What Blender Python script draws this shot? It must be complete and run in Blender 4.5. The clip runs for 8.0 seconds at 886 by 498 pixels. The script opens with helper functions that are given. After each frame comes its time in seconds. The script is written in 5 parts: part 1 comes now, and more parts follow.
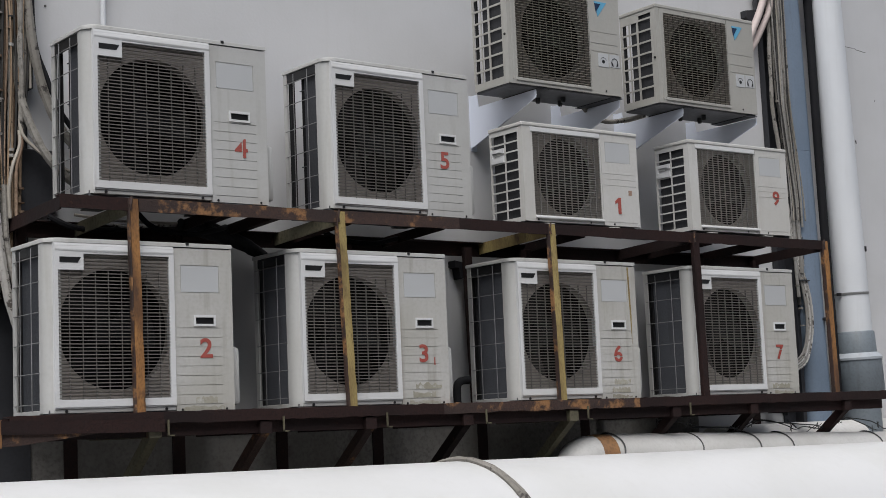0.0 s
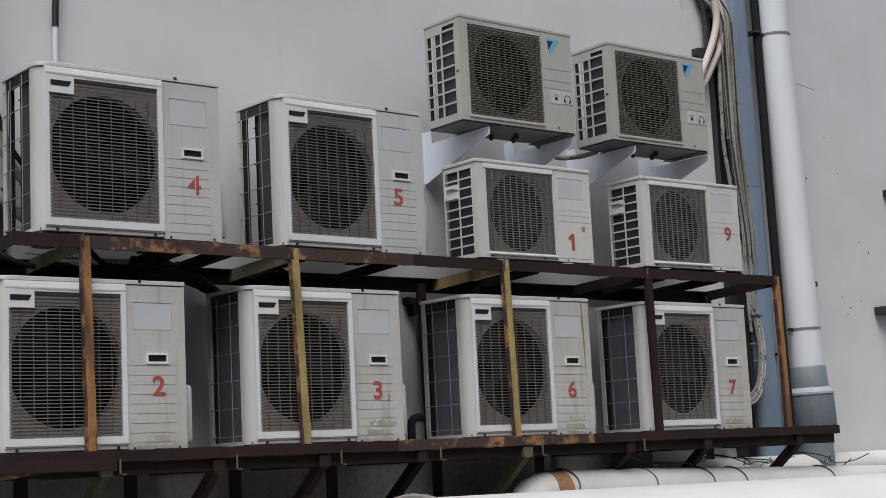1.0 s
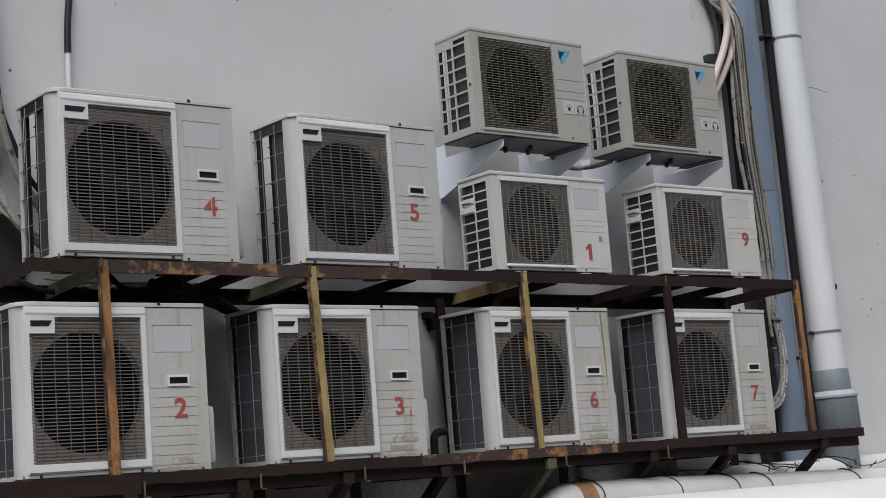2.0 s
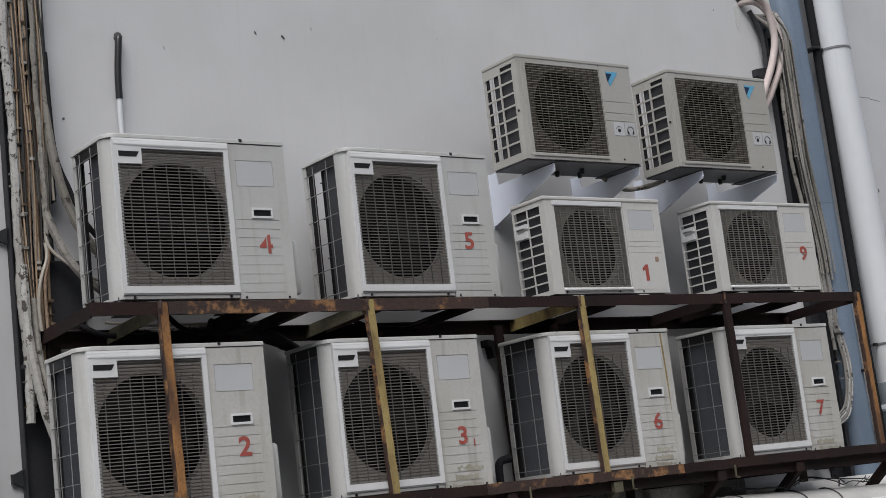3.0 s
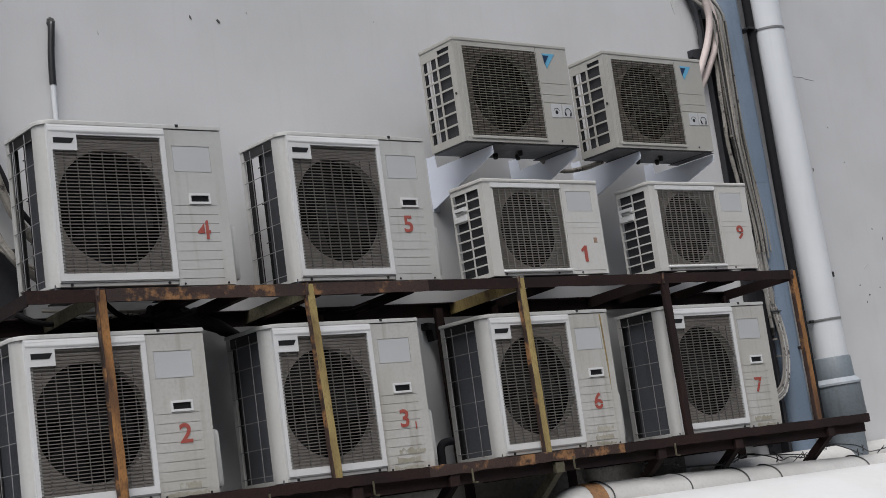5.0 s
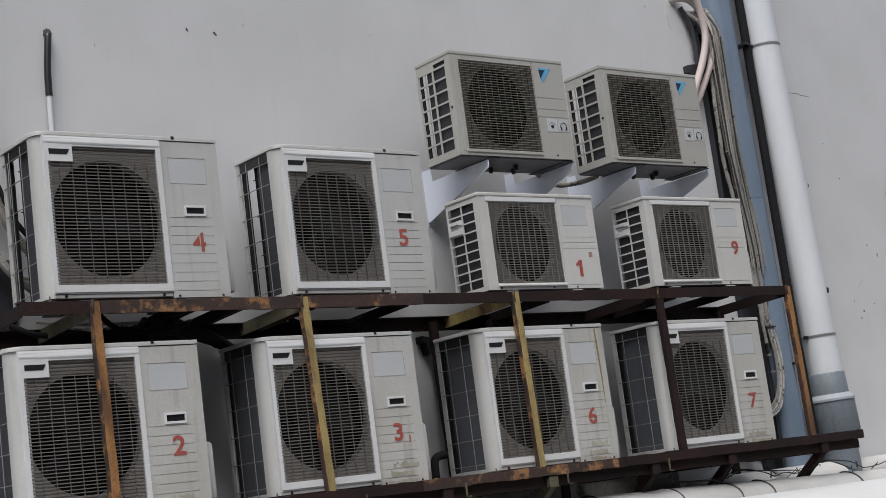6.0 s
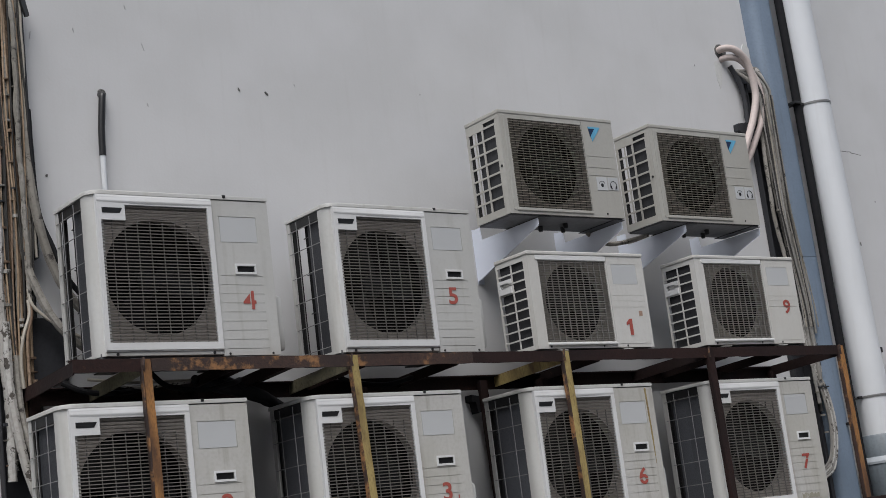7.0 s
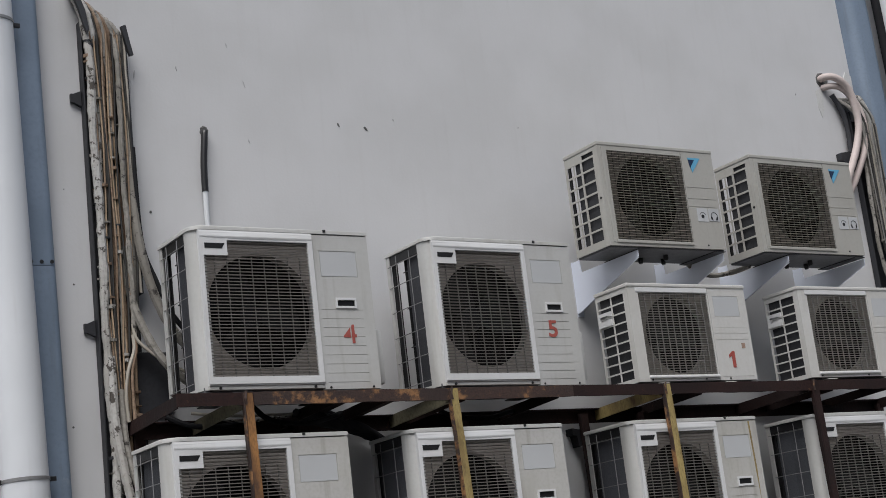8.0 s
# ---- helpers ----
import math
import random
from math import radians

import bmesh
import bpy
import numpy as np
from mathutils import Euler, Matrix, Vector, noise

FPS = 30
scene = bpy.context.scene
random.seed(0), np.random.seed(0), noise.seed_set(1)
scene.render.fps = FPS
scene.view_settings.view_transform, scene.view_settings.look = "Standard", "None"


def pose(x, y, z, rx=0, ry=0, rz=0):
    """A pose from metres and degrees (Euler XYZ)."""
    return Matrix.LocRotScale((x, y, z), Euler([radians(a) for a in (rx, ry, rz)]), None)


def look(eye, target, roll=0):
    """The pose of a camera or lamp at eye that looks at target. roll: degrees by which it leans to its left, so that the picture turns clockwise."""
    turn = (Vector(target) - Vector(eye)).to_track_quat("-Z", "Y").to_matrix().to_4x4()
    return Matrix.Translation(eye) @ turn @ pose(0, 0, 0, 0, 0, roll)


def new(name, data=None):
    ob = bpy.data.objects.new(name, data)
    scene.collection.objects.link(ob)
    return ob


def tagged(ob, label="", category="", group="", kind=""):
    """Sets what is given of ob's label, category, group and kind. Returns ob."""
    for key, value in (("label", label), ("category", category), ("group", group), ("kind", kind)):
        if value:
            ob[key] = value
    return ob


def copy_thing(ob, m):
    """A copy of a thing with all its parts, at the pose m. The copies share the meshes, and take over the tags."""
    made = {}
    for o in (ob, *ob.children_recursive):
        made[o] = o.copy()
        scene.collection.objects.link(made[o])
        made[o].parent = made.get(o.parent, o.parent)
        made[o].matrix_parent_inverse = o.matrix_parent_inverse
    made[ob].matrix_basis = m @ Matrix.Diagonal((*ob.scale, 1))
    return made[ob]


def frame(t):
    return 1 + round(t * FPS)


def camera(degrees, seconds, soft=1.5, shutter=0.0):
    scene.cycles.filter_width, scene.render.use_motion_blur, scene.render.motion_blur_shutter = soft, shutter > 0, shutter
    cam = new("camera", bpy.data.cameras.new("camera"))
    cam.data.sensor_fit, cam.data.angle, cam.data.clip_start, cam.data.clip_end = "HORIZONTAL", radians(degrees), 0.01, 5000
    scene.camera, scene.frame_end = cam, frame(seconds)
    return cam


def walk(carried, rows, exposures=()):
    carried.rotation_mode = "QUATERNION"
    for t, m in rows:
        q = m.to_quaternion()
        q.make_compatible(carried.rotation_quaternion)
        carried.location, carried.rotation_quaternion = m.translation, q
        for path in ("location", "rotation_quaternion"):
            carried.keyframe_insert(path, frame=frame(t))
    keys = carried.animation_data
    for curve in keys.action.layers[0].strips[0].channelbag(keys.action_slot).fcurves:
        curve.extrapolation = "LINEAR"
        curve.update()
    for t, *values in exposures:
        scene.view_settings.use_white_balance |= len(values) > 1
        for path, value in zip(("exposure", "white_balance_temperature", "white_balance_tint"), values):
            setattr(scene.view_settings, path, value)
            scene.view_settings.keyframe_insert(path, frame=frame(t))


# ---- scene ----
# ---- camera ----
# seconds, eye, yaw to the right, pitch and roll in degrees
ROWS = [
    (0, -3.911, -5.965, 1.600, 37.223, 6.704, -2.425),
    (0.5, -3.911, -5.965, 1.600, 38.380, 7.470, -2.488),
    (1, -3.911, -5.965, 1.600, 39.013, 7.979, -2.803),
    (1.2, -3.911, -5.965, 1.600, 38.963, 8.087, -2.931),
    (2.3, -3.911, -5.965, 1.600, 37.949, 8.837, -5.147),
    (2.5, -3.911, -5.965, 1.600, 37.537, 9.106, -5.618),
    (3, -3.911, -5.965, 1.600, 36.412, 9.795, -6.664),
    (3.5, -3.911, -5.965, 1.600, 36.047, 9.875, -7.125),
    (4, -3.911, -5.965, 1.600, 36.794, 9.225, -7.356),
    (4.5, -3.911, -5.965, 1.600, 38.058, 8.808, -7.549),
    (4.7, -3.911, -5.965, 1.600, 38.463, 8.798, -7.724),
    (5.8, -3.911, -5.965, 1.600, 38.851, 9.079, -7.613),
    (6, -3.911, -5.965, 1.600, 38.855, 9.369, -7.426),
    (6.5, -3.911, -5.965, 1.600, 38.217, 10.581, -7.135),
    (7, -3.911, -5.965, 1.600, 37.270, 11.762, -7.080),
    (7.5, -3.911, -5.965, 1.600, 35.697, 12.577, -6.955),
    (8, -3.911, -5.965, 1.600, 33.665, 13.430, -6.701),
]
cam = camera(32.13, 8.0, soft=0.85)
walk(cam, [(t, pose(x, y, z, 90 + pitch, 0, -yaw) @ pose(0, 0, 0, 0, 0, roll)) for t, x, y, z, yaw, pitch, roll in ROWS])

# ---- light: bright overcast sky, weak broad sun from the front ----
SUN_ELEVATION, SUN_AZIMUTH = radians(60), radians(222)
world = bpy.data.worlds.new("overcast_sky")
scene.world = world
world.use_nodes = True
wn = world.node_tree.nodes
sky = wn.new("ShaderNodeTexSky")
sky.sky_type, sky.sun_disc = "NISHITA", False
sky.sun_elevation, sky.sun_rotation = SUN_ELEVATION, SUN_AZIMUTH
sky.air_density, sky.dust_density, sky.ozone_density = 1.0, 2.0, 1.5
hazy = wn.new("ShaderNodeHueSaturation")
hazy.inputs["Saturation"].default_value = 0.55
world.node_tree.links.new(sky.outputs[0], hazy.inputs["Color"])
world.node_tree.links.new(hazy.outputs[0], wn["Background"].inputs["Color"])
wn["Background"].inputs["Strength"].default_value = 0.10
sun = new("sun", bpy.data.lights.new("sun", "SUN"))
sun.data.energy, sun.data.angle, sun.data.color = 2.6, radians(45), (1.0, 0.985, 0.97)
sun_way = Vector((math.sin(SUN_AZIMUTH) * math.cos(SUN_ELEVATION), math.cos(SUN_AZIMUTH) * math.cos(SUN_ELEVATION), math.sin(SUN_ELEVATION)))
sun.matrix_world = look(sun_way * 30, (0, 0, 0))
scene.view_settings.exposure = 0.35


# ---- materials ----
def material(name, base, rough=0.6, metal=0.0, second=None, patch=None, patch_at=0.62, patch_scale=4.0, patch_soft=0.1, grain=60.0, bump=0.15, streak=0.0, vary=0.08, stretch=(1, 1, 1), spec=0.5):
    """Base colour with a broad and a fine variation, optional patches of another colour, vertical streaks, bump."""
    m = bpy.data.materials.new(name)
    m.use_nodes = True
    nodes, links = m.node_tree.nodes, m.node_tree.links
    shader = nodes["Principled BSDF"]
    shader.inputs["Metallic"].default_value = metal
    shader.inputs["Specular IOR Level"].default_value = spec
    coord = nodes.new("ShaderNodeTexCoord")
    info = nodes.new("ShaderNodeObjectInfo")
    shift = nodes.new("ShaderNodeVectorMath")
    shift.operation = "MULTIPLY_ADD"
    geo = nodes.new("ShaderNodeNewGeometry")
    links.new(info.outputs["Random"], shift.inputs[0])
    shift.inputs[1].default_value = (7.0, 3.0, 5.0)
    links.new(geo.outputs["Position"], shift.inputs[2])
    mapping = nodes.new("ShaderNodeMapping")
    mapping.inputs["Scale"].default_value = stretch
    links.new(shift.outputs[0], mapping.inputs["Vector"])

    def noise_at(scale, detail=4.0, source=None, rough_noise=0.5):
        n = nodes.new("ShaderNodeTexNoise")
        n.inputs["Roughness"].default_value = rough_noise
        n.inputs["Scale"].default_value, n.inputs["Detail"].default_value = scale, detail
        links.new((source or mapping).outputs[0], n.inputs["Vector"])
        return n.outputs["Fac"]

    def mix(fac, a, b):
        n = nodes.new("ShaderNodeMix")
        n.data_type = "RGBA"
        for sock, value in ((n.inputs["Factor"], fac), (n.inputs["A"], a), (n.inputs["B"], b)):
            if isinstance(value, bpy.types.NodeSocket):
                links.new(value, sock)
            else:
                sock.default_value = value if isinstance(value, float) else (*value, 1.0)
        return n.outputs["Result"]

    def ramp(fac, lo, hi):
        n = nodes.new("ShaderNodeMapRange")
        n.inputs["From Min"].default_value, n.inputs["From Max"].default_value = lo, hi
        n.interpolation_type = "SMOOTHSTEP"
        links.new(fac, n.inputs["Value"])
        return n.outputs["Result"]

    base = Vector(base)
    dark = second or tuple(base * (1 - 2.5 * vary))
    broad = ramp(noise_at(2.3, 6.0), 0.35, 0.7)
    colour = mix(broad, tuple(base), tuple(Vector(dark)))
    fine = ramp(noise_at(grain, 3.0), 0.4, 0.75)
    if vary > 0.03:
        soft_fine = nodes.new("ShaderNodeMath")
        soft_fine.operation = "MULTIPLY"
        soft_fine.inputs[1].default_value = min(1.0, vary * 8)
        links.new(fine, soft_fine.inputs[0])
        colour = mix(soft_fine.outputs[0], colour, tuple(Vector(dark) * 0.92))
    if streak:
        sm = nodes.new("ShaderNodeMapping")
        sm.inputs["Scale"].default_value = (9.0, 9.0, 0.7)
        links.new(shift.outputs[0], sm.inputs["Vector"])
        run = ramp(noise_at(2.5, 5.0, sm), 0.52, 0.78)
        scaled = nodes.new("ShaderNodeMath")
        scaled.operation = "MULTIPLY"
        scaled.inputs[1].default_value = streak
        links.new(run, scaled.inputs[0])
        colour = mix(scaled.outputs[0], colour, (base[0] * 0.5, base[1] * 0.45, base[2] * 0.38))
    if patch:
        pf = ramp(noise_at(patch_scale, 9.0, None, 0.68), patch_at, patch_at + patch_soft)
        colour = mix(pf, colour, patch)
    links.new(colour, shader.inputs["Base Color"])
    rr = nodes.new("ShaderNodeMapRange")
    rr.inputs["To Min"].default_value, rr.inputs["To Max"].default_value = max(0.05, rough - 0.1), min(1.0, rough + 0.12)
    links.new(noise_at(grain * 0.4), rr.inputs["Value"])
    links.new(rr.outputs["Result"], shader.inputs["Roughness"])
    if bump:
        b = nodes.new("ShaderNodeBump")
        b.inputs["Strength"].default_value, b.inputs["Distance"].default_value = bump, 0.004
        links.new(noise_at(grain, 5.0), b.inputs["Height"])
        links.new(b.outputs["Normal"], shader.inputs["Normal"])
    return m


WALL = material("painted_render", (0.56, 0.56, 0.567), 0.85, second=(0.525, 0.525, 0.528), grain=70, bump=0.12, vary=0.03, streak=0.05)
CASING = material("aged_white_enamel", (0.479, 0.479, 0.467), 0.45, second=(0.445, 0.441, 0.422), streak=0.28, vary=0.04, bump=0.05)
CASING_WHITE = material("white_plastic_frame", (0.640, 0.644, 0.648), 0.4, second=(0.600, 0.600, 0.596), streak=0.12, vary=0.03, bump=0.03)
CASING_GRIMY = material("grimy_off_white_enamel", (0.471, 0.464, 0.445), 0.5, second=(0.418, 0.407, 0.372), streak=0.5, patch=(0.350, 0.327, 0.281), patch_at=0.60, patch_scale=7.0, patch_soft=0.2, vary=0.06, bump=0.06)
BEIGE = material("beige_enamel", (0.400, 0.392, 0.364), 0.45, second=(0.368, 0.356, 0.324), streak=0.15, vary=0.04, bump=0.05)
IVORY = material("ivory_enamel", (0.554, 0.547, 0.527), 0.42, second=(0.516, 0.504, 0.474), streak=0.18, vary=0.04, bump=0.04)
SLAT = material("grey_brown_slat", (0.172, 0.157, 0.144), 0.5, vary=0.08, bump=0.05)
SLAT_BEIGE = material("beige_brown_slat", (0.215, 0.20, 0.182), 0.5, vary=0.08, bump=0.05)
SLAT_LIGHT = material("light_grey_slat", (0.185, 0.176, 0.166), 0.5, vary=0.06, bump=0.05)
SHROUD = material("dusty_shroud", (0.350, 0.322, 0.296), 0.7, second=(0.27, 0.245, 0.22), vary=0.1)
# near-black lining: the shade inside the units is put into its colour
INTERIOR_SHADE = material("black_interior_shade", (0.005, 0.005, 0.006), 0.7, vary=0.06, spec=0.2)
FAN = material("dark_grey_fan_plastic", (0.009, 0.0095, 0.011), 0.5, vary=0.08, spec=0.3)
FIN = material("dark_coil_fins", (0.040, 0.041, 0.046), 0.55, metal=0.2, grain=180, vary=0.1, bump=0.4, stretch=(1, 1, 0.1))
FIN_SIDE = material("grey_coil_fins", (0.058, 0.061, 0.070), 0.55, metal=0.2, grain=180, vary=0.12, bump=0.4, patch=(0.11, 0.11, 0.12), patch_at=0.6, patch_scale=5.0, patch_soft=0.25)
FIN_PALE = material("pale_blue_grey_coil_fins", (0.125, 0.132, 0.148), 0.5, metal=0.2, grain=180, vary=0.12, bump=0.4, patch=(0.08, 0.085, 0.095), patch_at=0.58, patch_scale=5.0, patch_soft=0.2)
SLAT_BROWN = material("brown_grille_slat", (0.205, 0.186, 0.155), 0.5, vary=0.1, bump=0.05)
CABLE_GREY = material("grey_cable_sheath", (0.27, 0.262, 0.248), 0.6, second=(0.19, 0.18, 0.165), patch=(0.06, 0.055, 0.05), patch_at=0.62, patch_scale=20.0, vary=0.1)
WIRE = material("galvanised_wire", (0.28, 0.28, 0.28), 0.45, metal=0.4, vary=0.08)
RED = material("red_stencil_paint", (0.30, 0.048, 0.036), 0.65, second=(0.36, 0.09, 0.07), patch=(0.44, 0.36, 0.33), patch_at=0.66, patch_scale=26.0, vary=0.12)
LABEL = material("pale_paper_label", (0.470, 0.480, 0.488), 0.5, vary=0.03, bump=0.02)
# galvanised grey taken down so the colour holds the shade below the units
UNDER_SHADED = material("shaded_galvanised_tray", (0.10, 0.10, 0.105), 0.5, metal=0.2, vary=0.1)
BAR = material("black_plate", (0.013, 0.013, 0.014), 0.4, vary=0.05)
BLUE_LOGO = material("blue_badge", (0.13, 0.40, 0.60), 0.4, vary=0.04)
NAVY_LOGO = material("navy_badge", (0.01, 0.03, 0.08), 0.4, vary=0.04)
STEEL = material("brown_primed_steel", (0.026, 0.012, 0.0105), 0.75, spec=0.25, second=(0.013, 0.008, 0.008), patch=(0.084, 0.038, 0.018), patch_at=0.64, patch_scale=16.0, grain=90, bump=0.4, vary=0.1)
STEEL_RUST = material("rusted_brown_steel", (0.052, 0.027, 0.020), 0.68, second=(0.026, 0.016, 0.014), patch=(0.27, 0.135, 0.055), patch_at=0.515, patch_scale=8.0, patch_soft=0.13, grain=110, bump=0.6, vary=0.12)
POST_RUST = material("orange_rusted_post", (0.36, 0.17, 0.052), 0.7, second=(0.09, 0.042, 0.02), patch=(0.045, 0.024, 0.017), patch_at=0.50, patch_scale=4.0, patch_soft=0.22, grain=45, bump=0.25, vary=0.07, stretch=(4, 4, 1.3))
POST_YELLOW = material("yellowed_worn_post", (0.37, 0.285, 0.11), 0.65, second=(0.17, 0.115, 0.045), patch=(0.07, 0.04, 0.022), patch_at=0.52, patch_scale=4.0, patch_soft=0.22, grain=45, bump=0.25, vary=0.07, stretch=(4, 4, 1.3))
OLIVE = material("olive_painted_steel", (0.135, 0.122, 0.078), 0.65, second=(0.075, 0.066, 0.042), patch=(0.12, 0.062, 0.028), patch_at=0.60, vary=0.12, bump=0.4)
BRACKET = material("white_powder_coat", (0.76, 0.80, 0.90), 0.4, vary=0.03, bump=0.04)
PVC = material("white_pvc", (0.655, 0.672, 0.695), 0.38, second=(0.61, 0.628, 0.652), streak=0.12, vary=0.03, bump=0.03)
PVC_GREY = material("grey_pvc", (0.165, 0.192, 0.215), 0.5, streak=0.35, vary=0.08, bump=0.08)
PVC_PALE = material("pale_grey_pvc", (0.36, 0.39, 0.42), 0.5, streak=0.3, vary=0.06, bump=0.06)
BLUE = material("faded_blue_paint", (0.185, 0.238, 0.312), 0.55, second=(0.155, 0.202, 0.265), patch=(0.281, 0.328, 0.374), patch_at=0.66, patch_scale=3.0, streak=0.25, vary=0.06, bump=0.15)
BLACK_PIPE = material("black_rubber_pipe", (0.012, 0.012, 0.014), 0.8, spec=0.2, vary=0.08, bump=0.1)
LAG_GREY = material("weathered_grey_lagging", (0.306, 0.289, 0.264), 0.75, second=(0.170, 0.157, 0.136), patch=(0.030, 0.025, 0.022), patch_at=0.545, patch_scale=20.0, vary=0.1, bump=0.6)
LAG_WHITE = material("white_taped_lagging", (0.468, 0.459, 0.442), 0.7, second=(0.357, 0.340, 0.315), patch=(0.060, 0.051, 0.043), patch_at=0.535, patch_scale=24.0, patch_soft=0.06, vary=0.12, bump=0.6)
LAG_TAN = material("tan_stripped_lagging", (0.30, 0.215, 0.15), 0.7, second=(0.15, 0.095, 0.06), patch=(0.04, 0.03, 0.024), patch_at=0.58, patch_scale=16.0, vary=0.12, bump=0.5)
CABLE_PALE = material("pale_cable_sheath", (0.391, 0.357, 0.306), 0.55, vary=0.08)
CABLE_TAN = material("tan_cable_sheath", (0.42, 0.31, 0.21), 0.55, second=(0.22, 0.15, 0.095), patch=(0.07, 0.05, 0.035), patch_at=0.60, patch_scale=18.0, vary=0.08)
PINK = material("pinkish_insulation", (0.496, 0.424, 0.400), 0.6, second=(0.432, 0.360, 0.336), vary=0.05)
TRAY = material("dark_cable_tray", (0.026, 0.027, 0.032), 0.55, vary=0.1, bump=0.2)
BIG_PIPE = material("glossy_white_pipe", (0.60, 0.60, 0.60), 0.38, second=(0.565, 0.565, 0.555), streak=0.05, vary=0.03, bump=0.02)
LAGGED_PIPE = material("stained_white_cladding", (0.546, 0.538, 0.523), 0.55, second=(0.452, 0.441, 0.421), patch=(0.296, 0.257, 0.218), patch_at=0.68, vary=0.06, bump=0.25)
RUST_BAND = material("rust_stain_band", (0.30, 0.15, 0.06), 0.75, second=(0.16, 0.085, 0.04), vary=0.12, bump=0.4)
STAIN = material("brown_stain", (0.36, 0.26, 0.20), 0.6, second=(0.28, 0.17, 0.12), vary=0.12)
GRIME = material("dried_yellow_grey_grime", (0.40, 0.385, 0.325), 0.7, second=(0.27, 0.255, 0.20), patch=(0.46, 0.452, 0.43), patch_at=0.52, patch_scale=22.0, patch_soft=0.15, vary=0.1, bump=0.2)
CONCRETE = material("grey_concrete", (0.30, 0.295, 0.285), 0.9, second=(0.22, 0.215, 0.205), vary=0.1, bump=0.5)
LAG_BLACK = material("black_torn_lagging", (0.03, 0.028, 0.026), 0.75, vary=0.12, bump=0.5)
DARK_BLOCKER = material("dark_blocker", (0.14, 0.12, 0.11), 0.9, vary=0.1, bump=0.4)
DARK_GROUND = material("dark_ground", (0.05, 0.05, 0.05), 0.9, second=(0.035, 0.035, 0.035), vary=0.1, bump=0.5)
# stained concrete, its tone lowered to carry the shade under the rack
SHADED_BASE = material("stained_concrete_with_shade", (0.215, 0.205, 0.19), 0.92, second=(0.14, 0.132, 0.12), patch=(0.075, 0.068, 0.06), patch_at=0.56, patch_scale=5.0, patch_soft=0.2, vary=0.12, bump=0.5, streak=0.4)
PLASTER = material("pale_filler", (0.56, 0.56, 0.55), 0.9, vary=0.06, bump=0.6)
FAINT = material("faint_scuff", (0.47, 0.47, 0.47), 0.9, vary=0.1)
CHIP = material("dark_chipped_render", (0.10, 0.098, 0.094), 0.9, vary=0.1)


# ---- mesh helpers ----
def finish(name, bm, mat, parent=None, label="", smooth=False):
    me = bpy.data.meshes.new(name)
    bmesh.ops.recalc_face_normals(bm, faces=bm.faces)
    if smooth:
        for f in bm.faces:
            f.smooth = True
        for e in bm.edges:
            if len(e.link_faces) == 2 and e.calc_face_angle(0) > 0.7:
                e.smooth = False
    bm.to_mesh(me)
    bm.free()
    me.materials.append(mat)
    ob = new(name, me)
    if parent:
        ob.parent = parent
    if label:
        tagged(ob, label)
    return ob


def part(name, bm, mat, parent, label="", smooth=False):
    return finish(name, bm, mat, parent, label, smooth)


def thing(name, m, label, category, group="", kind=""):
    e = new(name)
    e.empty_display_size = 0.1
    e.matrix_basis = m
    return tagged(e, label, category, group, kind)


def box(bm, x0, x1, y0, y1, z0, z1, bev=0.0, seg=2):
    made = bmesh.ops.create_cube(bm, size=1.0, matrix=Matrix.Translation(((x0 + x1) / 2, (y0 + y1) / 2, (z0 + z1) / 2)) @ Matrix.Diagonal((x1 - x0, y1 - y0, z1 - z0, 1)))
    if bev:
        edges = list({e for v in made["verts"] for e in v.link_edges})
        bmesh.ops.bevel(bm, geom=edges, offset=bev, segments=seg, profile=0.5, affect="EDGES")
    return bm


def boxes(*rows, bev=0.0):
    bm = bmesh.new()
    for r in rows:
        box(bm, *r, bev=bev)
    return bm


def prism(bm, outline, lo, hi, axis="z"):
    """Outline of 2D points pushed out along an axis from lo to hi."""
    put = {"z": lambda a, b, h: (a, b, h), "y": lambda a, b, h: (a, h, b), "x": lambda a, b, h: (h, a, b)}[axis]
    low = [bm.verts.new(put(a, b, lo)) for a, b in outline]
    top = [bm.verts.new(put(a, b, hi)) for a, b in outline]
    n = len(outline)
    bm.faces.new(low)
    bm.faces.new(top)
    for i in range(n):
        bm.faces.new((low[i], low[(i + 1) % n], top[(i + 1) % n], top[i]))
    return bm


def tube(bm, pts, r, n=8, wobble=0.0, rng=None):
    """A round tube along a line of points, with closed ends."""
    pts = [Vector(p) for p in pts]
    rings = []
    side = None
    for i, p in enumerate(pts):
        way = (pts[min(i + 1, len(pts) - 1)] - pts[max(i - 1, 0)]).normalized()
        if side is None:
            side = way.orthogonal().normalized()
        side = (side - way * side.dot(way)).normalized()
        other = way.cross(side)
        rr = r * (1 + (rng.uniform(-wobble, wobble) if rng else 0))
        rings.append([bm.verts.new(p + rr * (math.cos(a) * side + math.sin(a) * other)) for a in (2 * math.pi * k / n for k in range(n))])
    for a, b in zip(rings, rings[1:]):
        for k in range(n):
            bm.faces.new((a[k], a[(k + 1) % n], b[(k + 1) % n], b[k]))
    bm.faces.new(rings[0])
    bm.faces.new(rings[-1])
    return bm


